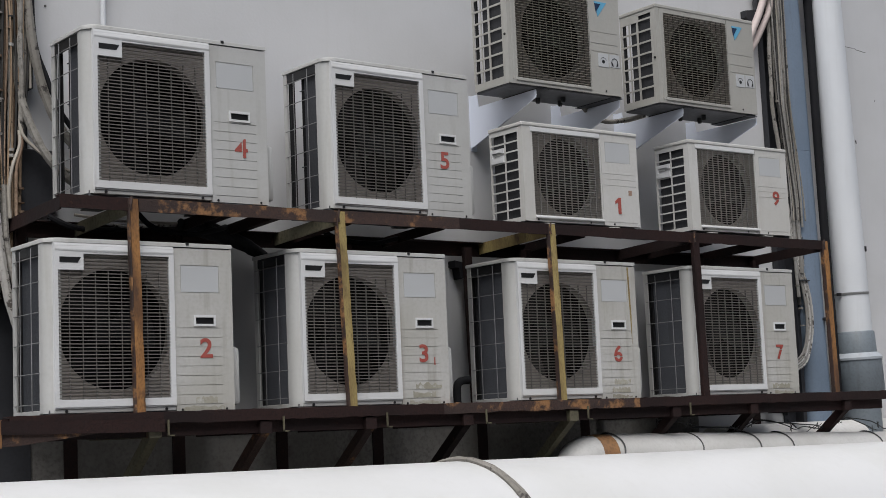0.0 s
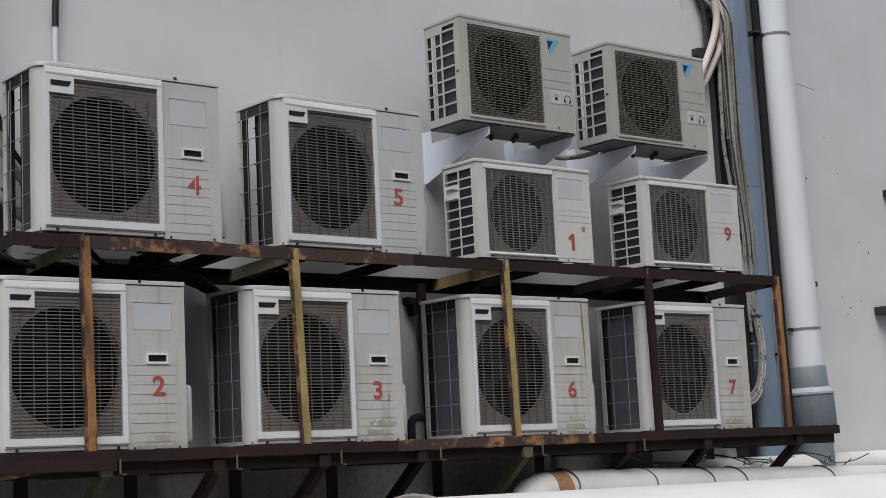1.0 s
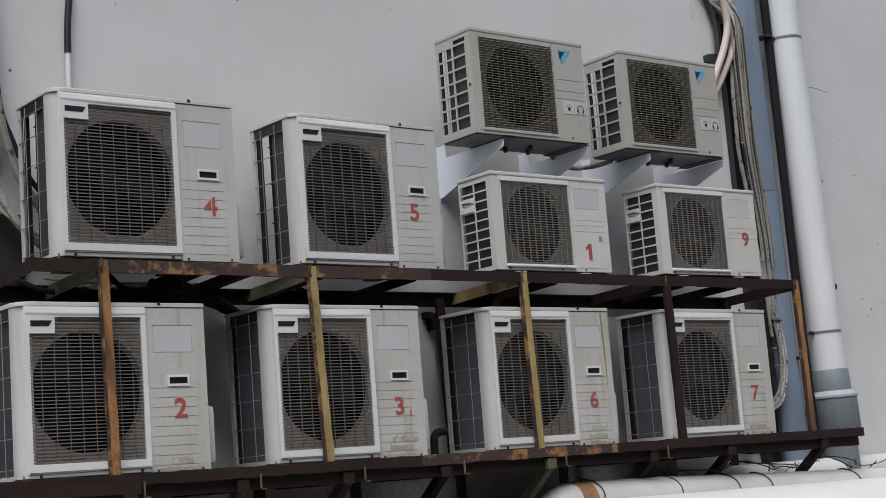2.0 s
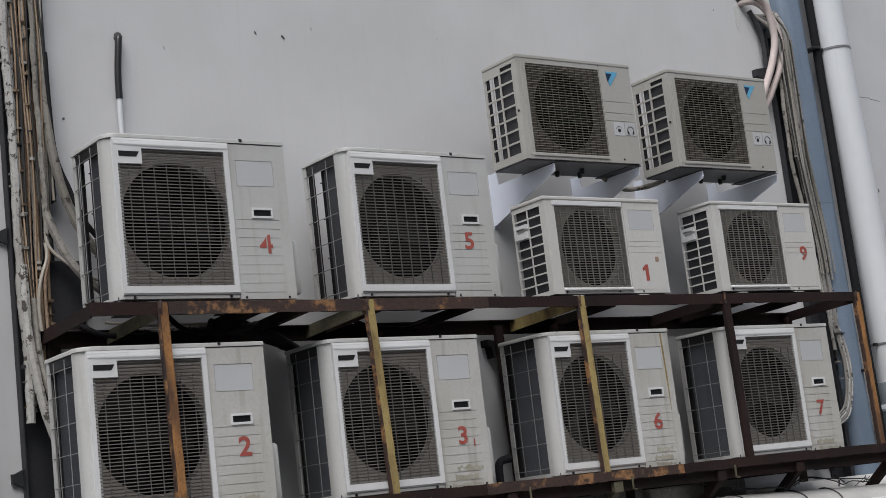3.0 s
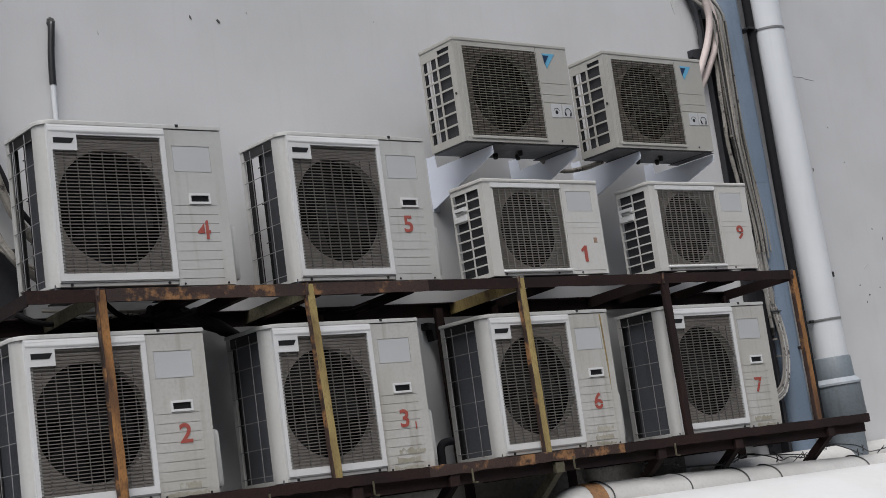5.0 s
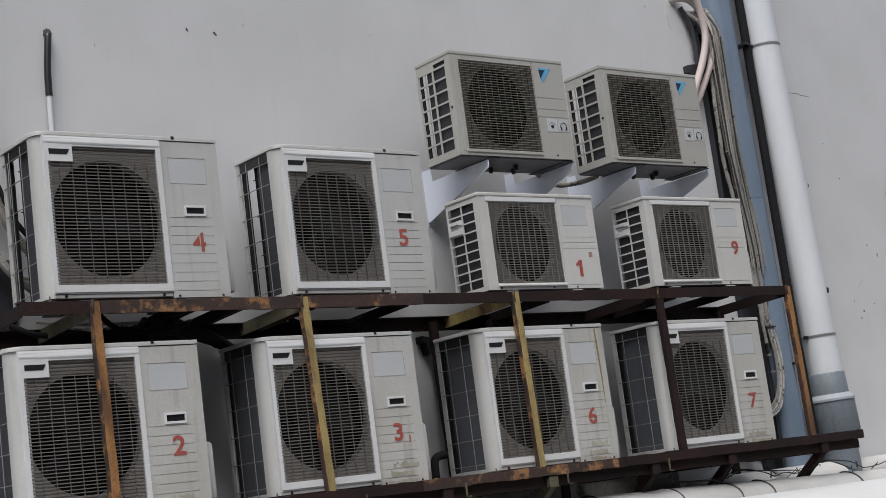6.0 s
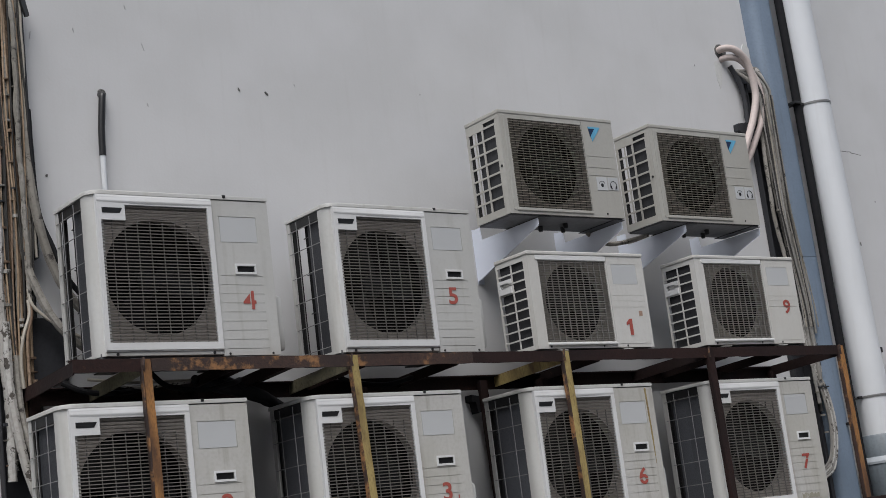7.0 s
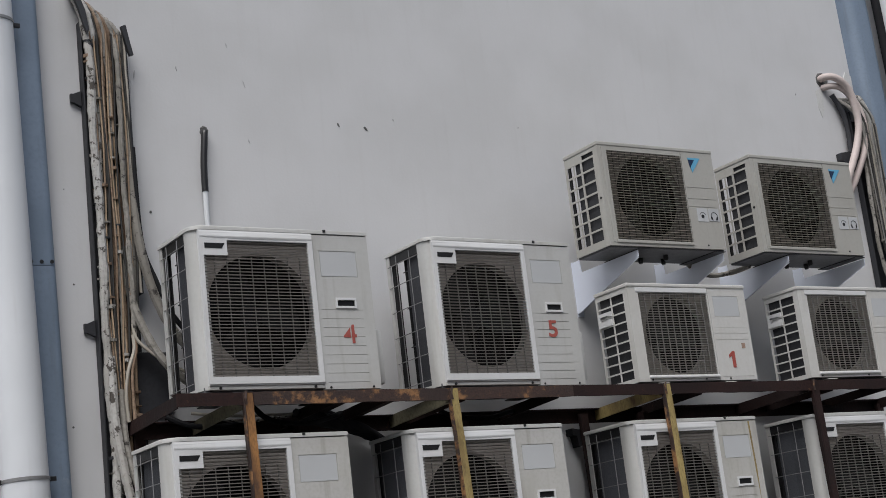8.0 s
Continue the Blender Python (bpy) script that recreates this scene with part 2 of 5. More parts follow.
def curve_through(pts, steps=6):
    """Points of a smooth line (Catmull-Rom) through the given ones."""
    pts = [Vector(p) for p in pts]
    out = []
    for i in range(len(pts) - 1):
        p0, p1, p2, p3 = pts[max(i - 1, 0)], pts[i], pts[i + 1], pts[min(i + 2, len(pts) - 1)]
        for k in range(steps):
            t = k / steps
            out.append(0.5 * ((2 * p1) + (p2 - p0) * t + (2 * p0 - 5 * p1 + 4 * p2 - p3) * t * t + (3 * p1 - p0 - 3 * p2 + p3) * t ** 3))
    return out + [pts[-1]]


def lathe(bm, rows, n=32, axis="z", centre=(0, 0, 0)):
    """A turned form: rows of (height, radius) round an axis, closed at the ends."""
    put = {"z": lambda c, s, h: (c, s, h), "y": lambda c, s, h: (c, h, s), "x": lambda c, s, h: (h, c, s)}[axis]
    rings = []
    for h, r in rows:
        rings.append([bm.verts.new(Vector(put(r * math.cos(2 * math.pi * k / n), r * math.sin(2 * math.pi * k / n), h)) + Vector(centre)) for k in range(n)])
    for a, b in zip(rings, rings[1:]):
        for k in range(n):
            bm.faces.new((a[k], a[(k + 1) % n], b[(k + 1) % n], b[k]))
    bm.faces.new(rings[0])
    bm.faces.new(rings[-1])
    return bm


def pocket_plate(bm, u0, u1, v0, v1, rects, thick, place):
    """A plate over u, v; rects of (u0, u1, v0, v1, depth) are sunk by depth, or cut through where depth is None. place(u, v, d) gives the point at depth d."""
    us = sorted({u0, u1, *[c for r in rects for c in r[:2]]})
    vs = sorted({v0, v1, *[c for r in rects for c in r[2:4]]})

    def depth(i, j):
        if not (0 <= i < len(us) - 1 and 0 <= j < len(vs) - 1):
            return thick
        u, v = (us[i] + us[i + 1]) / 2, (vs[j] + vs[j + 1]) / 2
        d = 0.0
        for a, b, c, e, deep in rects:
            if a < u < b and c < v < e:
                d = thick if deep is None else deep
        return d

    def quad(*pts):
        bm.faces.new([bm.verts.new(place(*p)) for p in pts])

    for i in range(len(us) - 1):
        for j in range(len(vs) - 1):
            d, a, b, c, e = depth(i, j), us[i], us[i + 1], vs[j], vs[j + 1]
            if d != thick:
                quad((a, c, d), (b, c, d), (b, e, d), (a, e, d))
            for di, dj, p, q in ((1, 0, (b, c), (b, e)), (-1, 0, (a, c), (a, e)), (0, 1, (a, e), (b, e)), (0, -1, (a, c), (b, c))):
                o = depth(i + di, j + dj)
                if o > d:
                    quad((*p, d), (*q, d), (*q, o), (*p, o))
    return bm


def front_of(y):
    return lambda u, v, d: (u, y + d, v)


def left_of(x):
    return lambda u, v, d: (x + d, u, v)


def ring_plate(bm, x0, x1, z0, z1, cx, cz, r, y, n=48, deep=0.05):
    """A flat plate with a round hole and a short collar behind the hole."""
    inner, outer, back = [], [], []
    for k in range(n):
        a = 2 * math.pi * k / n
        c, s = math.cos(a), math.sin(a)
        inner.append(bm.verts.new((cx + r * c, y, cz + r * s)))
        back.append(bm.verts.new((cx + r * c, y + deep, cz + r * s)))
        tx = ((x1 if c > 0 else x0) - cx) / c if abs(c) > 1e-6 else 1e9
        tz = ((z1 if s > 0 else z0) - cz) / s if abs(s) > 1e-6 else 1e9
        t = min(tx, tz)
        outer.append(bm.verts.new((cx + t * c, y, cz + t * s)))
    for k in range(n):
        m = (k + 1) % n
        bm.faces.new((inner[k], inner[m], outer[m], outer[k]))
        bm.faces.new((inner[k], inner[m], back[m], back[k]))
    return bm


def fan(bm, cx, cz, r, y, blades=3, hub=0.06):
    """A propeller: hub and broad twisted blades."""
    lathe(bm, [(y - 0.03, hub * 0.6), (y - 0.025, hub * 0.9), (y, hub), (y + 0.04, hub)], 20, "y", (cx, 0, cz))
    for b in range(blades):
        a0 = 2 * math.pi * b / blades
        rows = []
        for i in range(6):
            rr = hub * 0.9 + (r - hub * 0.9) * i / 5
            row = []
            for j in range(6):
                s = j / 5 - 0.5
                a = a0 + s * (1.35 - 0.25 * i / 5) + 0.25 * i / 5
                row.append(bm.verts.new((cx + rr * math.cos(a), y + s * 0.09, cz + rr * math.sin(a))))
            rows.append(row)
        for p, q in zip(rows, rows[1:]):
            for j in range(5):
                bm.faces.new((p[j], p[j + 1], q[j + 1], q[j]))
    return bm


def glyph(text, size, mat, parent, m, gaps=(), label="", name="number"):
    """Stencilled writing as a thin mesh; gaps are (axis, centre, width) bands left unpainted, in parts of its height."""
    cu = bpy.data.curves.new(name, "FONT")
    cu.body, cu.size, cu.align_x, cu.align_y, cu.extrude, cu.offset = text, size, "CENTER", "CENTER", 0.0006, 0.0022
    ob = new(name, cu)
    bpy.context.view_layer.update()
    me = bpy.data.meshes.new_from_object(ob.evaluated_get(bpy.context.evaluated_depsgraph_get()))
    bpy.data.objects.remove(ob)
    bpy.data.curves.remove(cu)
    bm = bmesh.new()
    bm.from_mesh(me)
    for axis, centre, width in gaps:
        no = Vector((1, 0, 0)) if axis == "x" else Vector((0, 1, 0))
        for side in (-1, 1):
            bmesh.ops.bisect_plane(bm, geom=bm.verts[:] + bm.edges[:] + bm.faces[:], plane_co=no * (centre + side * width / 2) * size, plane_no=no)
        bad = [f for f in bm.faces if abs(f.calc_center_median().dot(no) / size - centre) < width / 2]
        bmesh.ops.delete(bm, geom=bad, context="FACES")
    bm.transform(Matrix.Rotation(radians(90), 4, "X") @ Matrix.Diagonal((1.12, 1, 1, 1)))
    ob = part(name, bm, mat, parent, label)
    ob.matrix_basis = m
    bpy.data.meshes.remove(me)
    return ob


# ---- setting ----
WALL_Y = 0.591
# ground stays out of view; its dark colour limits light bounced upward
ground = finish("ground", boxes((-400, 400, -400, 400, -0.3, 0.0)), DARK_GROUND)
tagged(ground, "unseen ground before the wall, dark to limit bounced light", "ground", kind="structure")
# added out of view: blocks low sky light and cuts frontal bounce
wall_south = finish("wall_south", boxes((-30, 30, -12.3, -12.0, 0.0, 9.0)), DARK_BLOCKER)
tagged(wall_south, "unseen dark wall added across the yard to block low light", "wall", kind="structure")
wall_north = finish("wall_north", boxes((-7, 13, WALL_Y, WALL_Y + 0.3, 0.0, 8.5)), WALL)
tagged(wall_north, "pale grey painted rendered outside wall", "wall", kind="structure")

rng = random.Random(5)


def chip(x, z, w, h, tilt=0.0, faint=False):
    """A flake knocked out of the paint: a small uneven dark patch standing 3 mm proud."""
    bm = bmesh.new()
    n = 9
    pts = [(math.cos(2 * math.pi * k / n) * w / 2 * rng.uniform(0.6, 1.1), math.sin(2 * math.pi * k / n) * h / 2 * rng.uniform(0.6, 1.1)) for k in range(n)]
    c, s = math.cos(tilt), math.sin(tilt)
    prism(bm, [(x + a * c - b * s, z + a * s + b * c) for a, b in pts], WALL_Y - 0.003, WALL_Y + 0.002, "y")
    finish("paint_chip", bm, FAINT if faint or w < 0.0085 else CHIP, wall_north)


for row in ((-0.1, 4.125, 0.010, 0.026, 0.5), (0.058, 4.12, 0.015, 0.032, 0.8), (-1.166, 3.61, 0.016, 0.016, 0), (0.235, 4.18, 0.008, 0.014, 0.3), (-0.62, 4.0, 0.006, 0.02, 0.2),
            (4.637, 2.697, 0.045, 0.045, 0), (4.66, 3.44, 0.012, 0.03, 0), (5.02, 3.5, 0.011, 0.011, 0), (4.95, 2.62, 0.01, 0.012, 0), (5.04, 2.55, 0.02, 0.012, 0), (5.0, 2.5, 0.01, 0.012, 0),
            (5.17, 2.6, 0.01, 0.012, 0), (5.2, 3.02, 0.011, 0.011, 0), (-1.56, 3.25, 0.01, 0.01, 0), (-1.58, 3.7, 0.008, 0.008, 0), (-1.6, 2.6, 0.012, 0.012, 0), (1.05, 4.2, 0.007, 0.012, 0), (3.3, 4.6, 0.008, 0.014, 0),
            (-1.2, 4.3, 0.006, 0.05, -0.2), (-0.98, 4.35, 0.006, 0.03, 0.2), (-0.7, 4.5, 0.006, 0.03, 0.2), (4.9, 3.75, 0.01, 0.01, 0), (5.3, 2.95, 0.01, 0.03, 0)):
    chip(*row)
for row in ((-0.62, 4.3, 0.004, 0.05, 0.3), (5.05, 2.75, 0.07, 0.003, 0.6)):
    chip(*row, True)
# strip of wall foot: real stains, with the rack's shade put into the colour
finish("plinth", boxes((-9.0, 2.95, WALL_Y - 0.005, WALL_Y + 0.01, 0.0, 1.70)), SHADED_BASE, wall_north, "stained concrete wall base darkened with painted-in shade")
# hairline crack beside the white pipe
crack = [(4.62 + 0.22 * i / 9, 4.11 - 0.02 * i / 9 + rng.uniform(-0.006, 0.006)) for i in range(10)]
finish("crack", tube(bmesh.new(), [(x, WALL_Y + 0.0005, z) for x, z in crack], 0.0019, 5), CHIP, wall_north)

# ---- steel rack ----
RACK_Y0, RACK_Y1, UP_Z, LOW_Z = -0.038, 0.56, 2.632, 1.722


def angle_x(bm, x0, x1, y, z, h, d, back=False, t=0.006):
    """Angle iron along x: upright leg at y from z-h to z and a flat leg on top, reaching d towards the wall (or from it)."""
    s = -1 if back else 1
    box(bm, x0, x1, min(y, y + s * t), max(y, y + s * t), z - h, z, 0.0015, 1)
    box(bm, x0, x1, min(y + s * t, y + s * d), max(y + s * t, y + s * d), z - t, z, 0.0015, 1)
    return bm


def worn_bar(bm, x0, x1, y0, y1, z0, z1, step=0.05, amount=0.0025):
    """A bar along x with slightly bent, corroded edges."""
    n = max(2, int((x1 - x0) / step))
    rings = []
    for i in range(n + 1):
        x = x0 + (x1 - x0) * i / n
        j = [rng.uniform(-amount, amount) for _ in range(4)]
        rings.append([bm.verts.new(p) for p in ((x, y0, z0 + j[0]), (x, y1, z0 + j[1]), (x, y1, z1 + j[2]), (x, y0, z1 + j[3] * 0.4))])
    for a, b in zip(rings, rings[1:]):
        for k in range(4):
            bm.faces.new((a[k], a[(k + 1) % 4], b[(k + 1) % 4], b[k]))
    bm.faces.new(rings[0])
    bm.faces.new(rings[-1])
    return bm


rack = thing("equipment_rack", pose(0, 0, 0), "two-tier rusty brown steel angle rack fixed to the wall", "rack")
# upper tier: front beam in lengths of different wear
for x0, x1, mat, lab in ((-1.374, -1.02, STEEL, ""), (-1.02, 0.70, STEEL_RUST, "front beam with flaking orange rust"), (0.70, 3.49, STEEL, "")):
    bm = worn_bar(bmesh.new(), x0, x1, RACK_Y0, RACK_Y0 + 0.007, UP_Z - 0.055, UP_Z)
    worn_bar(bm, x0, x1, RACK_Y0 + 0.007, RACK_Y0 + 0.05, UP_Z - 0.006, UP_Z)
    part("front_beam", bm, mat, rack, lab)
part("back_beam", angle_x(bmesh.new(), -1.374, 3.49, RACK_Y1, UP_Z - 0.03, 0.074, 0.05, True), STEEL, rack)
for x, mat in ((-1.370, STEEL), (-1.05, OLIVE), (0.0, OLIVE), (1.29, POST_YELLOW), (2.31, STEEL), (3.46, STEEL)):
    w = 0.055
    # falls a little towards the wall
    bm = prism(bmesh.new(), [(RACK_Y0 + 0.008, UP_Z - 0.062), (RACK_Y1, UP_Z - 0.092), (RACK_Y1, UP_Z - 0.032), (RACK_Y0 + 0.008, UP_Z - 0.008)], x - 0.004, x + 0.004, "x")
    prism(bm, [(RACK_Y0 + 0.008, UP_Z - 0.016), (RACK_Y1, UP_Z - 0.040), (RACK_Y1, UP_Z - 0.032), (RACK_Y0 + 0.008, UP_Z - 0.008)], x + 0.0045, x + w, "x")
    part("cross_bar", bm, mat, rack)
# angle bearers from front to back under the machine feet
# the -0.26 bearer and extra width at -0.52 are added to darken there
for x, w in ((-0.52, 0.17), (-0.26, 0.16), (0.13, 0.07), (0.70, 0.11), (1.64, 0.12), (2.60, 0.10), (3.05, 0.10)):
    bm = prism(bmesh.new(), [(RACK_Y0 + 0.06, UP_Z - 0.010), (RACK_Y1, UP_Z - 0.034), (RACK_Y1, UP_Z - 0.027), (RACK_Y0 + 0.06, UP_Z - 0.003)], x - w / 2, x + w / 2, "x")
    prism(bm, [(RACK_Y0 + 0.06, UP_Z - 0.052), (RACK_Y1, UP_Z - 0.078), (RACK_Y1, UP_Z - 0.0345), (RACK_Y0 + 0.06, UP_Z - 0.0105)], x - w / 2, x - w / 2 + 0.007, "x")
    part("bearer", bm, STEEL, rack)
for x in (1.55, 2.95, 0.4, -0.55):
    part("cleat", boxes((x, x + 0.09, 0.47, 0.545, UP_Z - 0.11, UP_Z - 0.062), bev=0.003), STEEL, rack)


def post(x_top, x_low, y, z0, z1, mat, lab="", w=0.042):
    """Angle-iron post: a front face and, under it, the flange that turns back along its left edge; both worn and slightly bent."""
    t, n = 0.007, 16
    bent = [rng.uniform(-0.0018, 0.0018) for _ in range(3 * (n + 1))]

    def sweep(corners):
        bm = bmesh.new()
        rings = []
        for i in range(n + 1):
            f = i / n
            x, z = x_low + (x_top - x_low) * f, z0 + (z1 - z0) * f
            rings.append([bm.verts.new((x + a + bent[3 * i + k % 3], y + b, z)) for k, (a, b) in enumerate(corners)])
        for p, q in zip(rings, rings[1:]):
            for k in range(4):
                bm.faces.new((p[k], p[(k + 1) % 4], q[(k + 1) % 4], q[k]))
        bm.faces.new(rings[0])
        bm.faces.new(rings[-1])
        return bm

    face = part("post", sweep([(-w / 2 + 0.004, 0), (w / 2, 0), (w / 2, t), (-w / 2 + 0.004, t)]), mat, rack, lab)
    part("flange", sweep([(-w / 2 - 0.003, 0.002), (-w / 2 + 0.0035, 0.001), (-w / 2 + 0.0035, w * 0.6), (-w / 2 - 0.003, w * 0.6)]), STEEL_RUST if mat is not STEEL else STEEL, face, "darker rusted flange" if lab else "")
    return face


for xt, xl, mat, lab in ((-1.048, -1.03, POST_RUST, "orange rusted angle post"), (0.0, 0.035, POST_YELLOW, "yellow-brown worn angle post"), (1.298, 1.322, POST_YELLOW, "yellow-brown worn angle post"),
                         (2.357, 2.372, STEEL, ""), (3.468, 3.485, POST_RUST, "orange rusted angle post")):
    post(xt, xl, RACK_Y0 - 0.0005 - 0.007, LOW_Z - 0.01, UP_Z - 0.004, mat, lab)
for x in (-1.33, 1.17, 3.46):
    post(x, x + 0.02, 0.50, LOW_Z, UP_Z - 0.06, STEEL, w=0.045)
# weld beads where posts meet the beam
for x in (-1.048, 0.0, 1.298, 2.357, 3.468):
    part("weld", tube(bmesh.new(), [(x - 0.012, RACK_Y0 - 0.008, UP_Z - 0.055), (x - 0.016, RACK_Y0 - 0.01, UP_Z - 0.03), (x - 0.01, RACK_Y0 - 0.008, UP_Z + 0.004)], 0.006, 6, 0.3, rng), STEEL_RUST, rack)

# lower tier
for x0, x1, mat, lab in ((-1.60, -0.93, STEEL, ""), (-0.93, 0.55, STEEL, ""), (0.55, 1.85, STEEL_RUST, "front beam with flaking orange rust"), (1.85, 3.95, STEEL, "")):
    bm = worn_bar(bmesh.new(), x0, x1, RACK_Y0 - 0.012, RACK_Y0 - 0.005, LOW_Z - 0.045, LOW_Z + 0.004, 0.04, 0.004)
    worn_bar(bm, x0, x1, RACK_Y0 - 0.005, RACK_Y0 + 0.06, LOW_Z - 0.003, LOW_Z + 0.003)
    part("front_beam", bm, mat, rack, lab)
part("edge_beam", worn_bar(bmesh.new(), -1.62, 3.93, RACK_Y0 + 0.02, RACK_Y0 + 0.03, LOW_Z - 0.10, LOW_Z - 0.006, 0.08), STEEL, rack)
part("back_beam", angle_x(bmesh.new(), -1.60, 3.93, RACK_Y1, LOW_Z - 0.005, 0.07, 0.05, True), STEEL, rack)
part("splice_plate", prism(bmesh.new(), [(-1.64, 1.652), (-0.93, 1.642), (-0.93, 1.694), (-1.64, 1.708)], RACK_Y0 - 0.022, RACK_Y0 - 0.014, "y"), STEEL, rack)
part("wedge_plate", prism(bmesh.new(), [(-1.636, 1.606), (-1.58, 1.606), (-1.22, 1.646), (-1.22, 1.650), (-1.636, 1.650)], RACK_Y0 - 0.012, RACK_Y0 - 0.002, "y"), STEEL_RUST, rack, "rusty wedge plate under the beam end")
part("end_strip", boxes((-1.645, -1.6365, RACK_Y0 - 0.02, RACK_Y0 + 0.03, 1.60, 1.71), bev=0.001), POST_RUST, rack, "rusty end strip")
for x0, x1 in ((-1.4, -0.55), (-0.2, 0.65), (1.08, 1.93), (2.35, 3.2)):
    for y in (0.08, 0.28):
        part("bearer", boxes((x0 - 0.1, x1 + 0.1, y, y + 0.045, LOW_Z - 0.045, LOW_Z - 0.009), bev=0.002), STEEL, rack)
for i, (xf, mat) in enumerate(((-0.967, OLIVE), (-0.43, STEEL_RUST), (0.13, STEEL_RUST), (0.70, STEEL), (1.385, OLIVE), (2.13, STEEL), (2.75, STEEL), (3.575, STEEL))):
    # cross bar and diagonal brace down to the wall
    part("cross_bar", boxes((xf - 0.03, xf + 0.03, RACK_Y0 - 0.006, RACK_Y1, LOW_Z - 0.105, LOW_Z - 0.05), bev=0.002), mat if mat is OLIVE else STEEL, rack)
    bm = bmesh.new()
    prism(bm, [(RACK_Y0 + 0.0, LOW_Z - 0.10), (RACK_Y0 + 0.075, LOW_Z - 0.10), (WALL_Y - 0.012, 1.19), (WALL_Y - 0.012, 1.13)], xf - 0.02, xf + 0.022, "x")
    part("brace", bm, mat, rack)
    part("wall_plate", boxes((xf - 0.14, xf - 0.075, WALL_Y - 0.012, WALL_Y, 1.08, LOW_Z - 0.05), bev=0.002), STEEL, rack)
for x in (-0.915, -0.35, 0.21, 0.80, 1.47, 2.22):
    part("hanging_cleat", boxes((x, x + 0.006, RACK_Y0 - 0.02, RACK_Y0 - 0.012, LOW_Z - 0.10, LOW_Z - 0.03), (x, x + 0.03, RACK_Y0 - 0.02, RACK_Y0 - 0.012, LOW_Z - 0.10, LOW_Z - 0.094)), OLIVE, rack)

# ---- large condensing units ----
W0, W1, HT, DEEP = -0.03, 0.830, 0.735, 0.37


def big_unit(m):
    """Large outdoor unit; origin at the lower left corner of its fan panel."""
    u = thing("air_conditioner_unit", m, "large off-white outdoor air conditioner unit with dark fan grille", "air conditioner", "numbered condensing units")
    # base tray and feet
    part("base_pan", boxes((W0 + 0.014, W1 - 0.014, 0.022, DEEP - 0.01, 0.006, 0.034), bev=0.004), UNDER_SHADED, u, "galvanised base pan darkened for the shade beneath")
    for x in (0.1, 0.6):
        part("foot", boxes((x, x + 0.09, -0.012, DEEP + 0.01, 0.0, 0.006), bev=0.001), UNDER_SHADED, u, "grey steel foot")
    # rounded front-left column
    bm = bmesh.new()
    R = 0.062
    outline = [(0.003, 0.004)] + [(W0 + R - R * math.sin(a), 0.004 + R - R * math.cos(a)) for a in [radians(d) for d in range(0, 91, 10)]] + [(W0, 0.085), (W0 + 0.012, 0.085), (W0 + 0.012, 0.04), (0.003, 0.03)]
    prism(bm, outline, 0.02, HT - 0.0185)
    part("corner_column", bm, CASING, u, smooth=True)
    # lid with rounded rim
    bm = bmesh.new()
    lid = [(W0 + 0.056 - 0.06 * math.sin(a), 0.057 - 0.06 * math.cos(a)) for a in [radians(d) for d in range(0, 91, 15)]]
    prism(bm, [(W1 + 0.002, -0.003)] + lid + [(W0 - 0.004, DEEP + 0.004), (W1 + 0.002, DEEP + 0.004)], HT - 0.0175, HT)
    bmesh.ops.bevel(bm, geom=[e for e in bm.edges if e.verts[0].co.z > HT - 0.001 and e.verts[1].co.z > HT - 0.001], offset=0.004, segments=2, profile=0.5, affect="EDGES")
    part("lid", bm, CASING, u, smooth=True)
    part("clip", boxes((0.605, 0.620, -0.006, 0.006, HT - 0.011, HT + 0.002), bev=0.002), BAR, u, "small black clip on the lid")
    # bright fan panel
    bm = bmesh.new()
    pocket_plate(bm, 0.0, 0.545, 0.036, 0.716, [(0.018, 0.522, 0.073, 0.604, None), (0.13, 0.522, 0.60, 0.672, None), (0.0, 0.545, 0.036, 0.042, 0.004), (0.0, 0.545, 0.706, 0.716, 0.003)], 0.032, front_of(-0.006))
    panel = part("fan_panel", bm, CASING_WHITE, u, "brighter white fan panel")
    part("name_plate", prism(bmesh.new(), [(0.024, 0.634), (0.104, 0.634), (0.117, 0.655), (0.117, 0.657), (0.024, 0.657)], -0.0075, -0.004, "y"), BAR, panel, "dark inset name strip")
    # upper edge of the panel bulges out and leans back, more in its middle
    bm = bmesh.new()
    rings = []
    for k in range(13):
        f = k / 12
        swell = 0.003 + 0.005 * math.sin(math.pi * f)
        x = 0.003 + 0.539 * f
        rings.append([bm.verts.new((x, y, z)) for y, z in ((-0.0055, 0.684 - swell), (-0.0065 - swell * 0.5, 0.688 - 0.4 * swell), (-0.0065 - swell * 0.5, 0.691), (-0.0035, 0.7125), (0.0, 0.7125), (0.0, 0.684 - swell))])
    for a, b in zip(rings, rings[1:]):
        for k in range(6):
            bm.faces.new((a[k], a[(k + 1) % 6], b[(k + 1) % 6], b[k]))
    bm.faces.new(rings[0])
    bm.faces.new(rings[-1])
    part("lip", bm, CASING_WHITE, panel, smooth=True)
    part("sill", boxes((0.0, 0.545, 0.002, 0.02, 0.018, 0.038), bev=0.002), CASING, u)
    for x in (0.05, 0.50):
        part("screw", lathe(bmesh.new(), [(-0.003, 0.006), (0.004, 0.007)], 8, "y", (x, 0, 0.026)), BAR, u)
    # fan chamber
    part("shroud", ring_plate(bmesh.new(), 0.005, 0.54, 0.05, 0.70, 0.278, 0.362, 0.255, 0.0115), SHROUD, u, "dusty grey shroud")
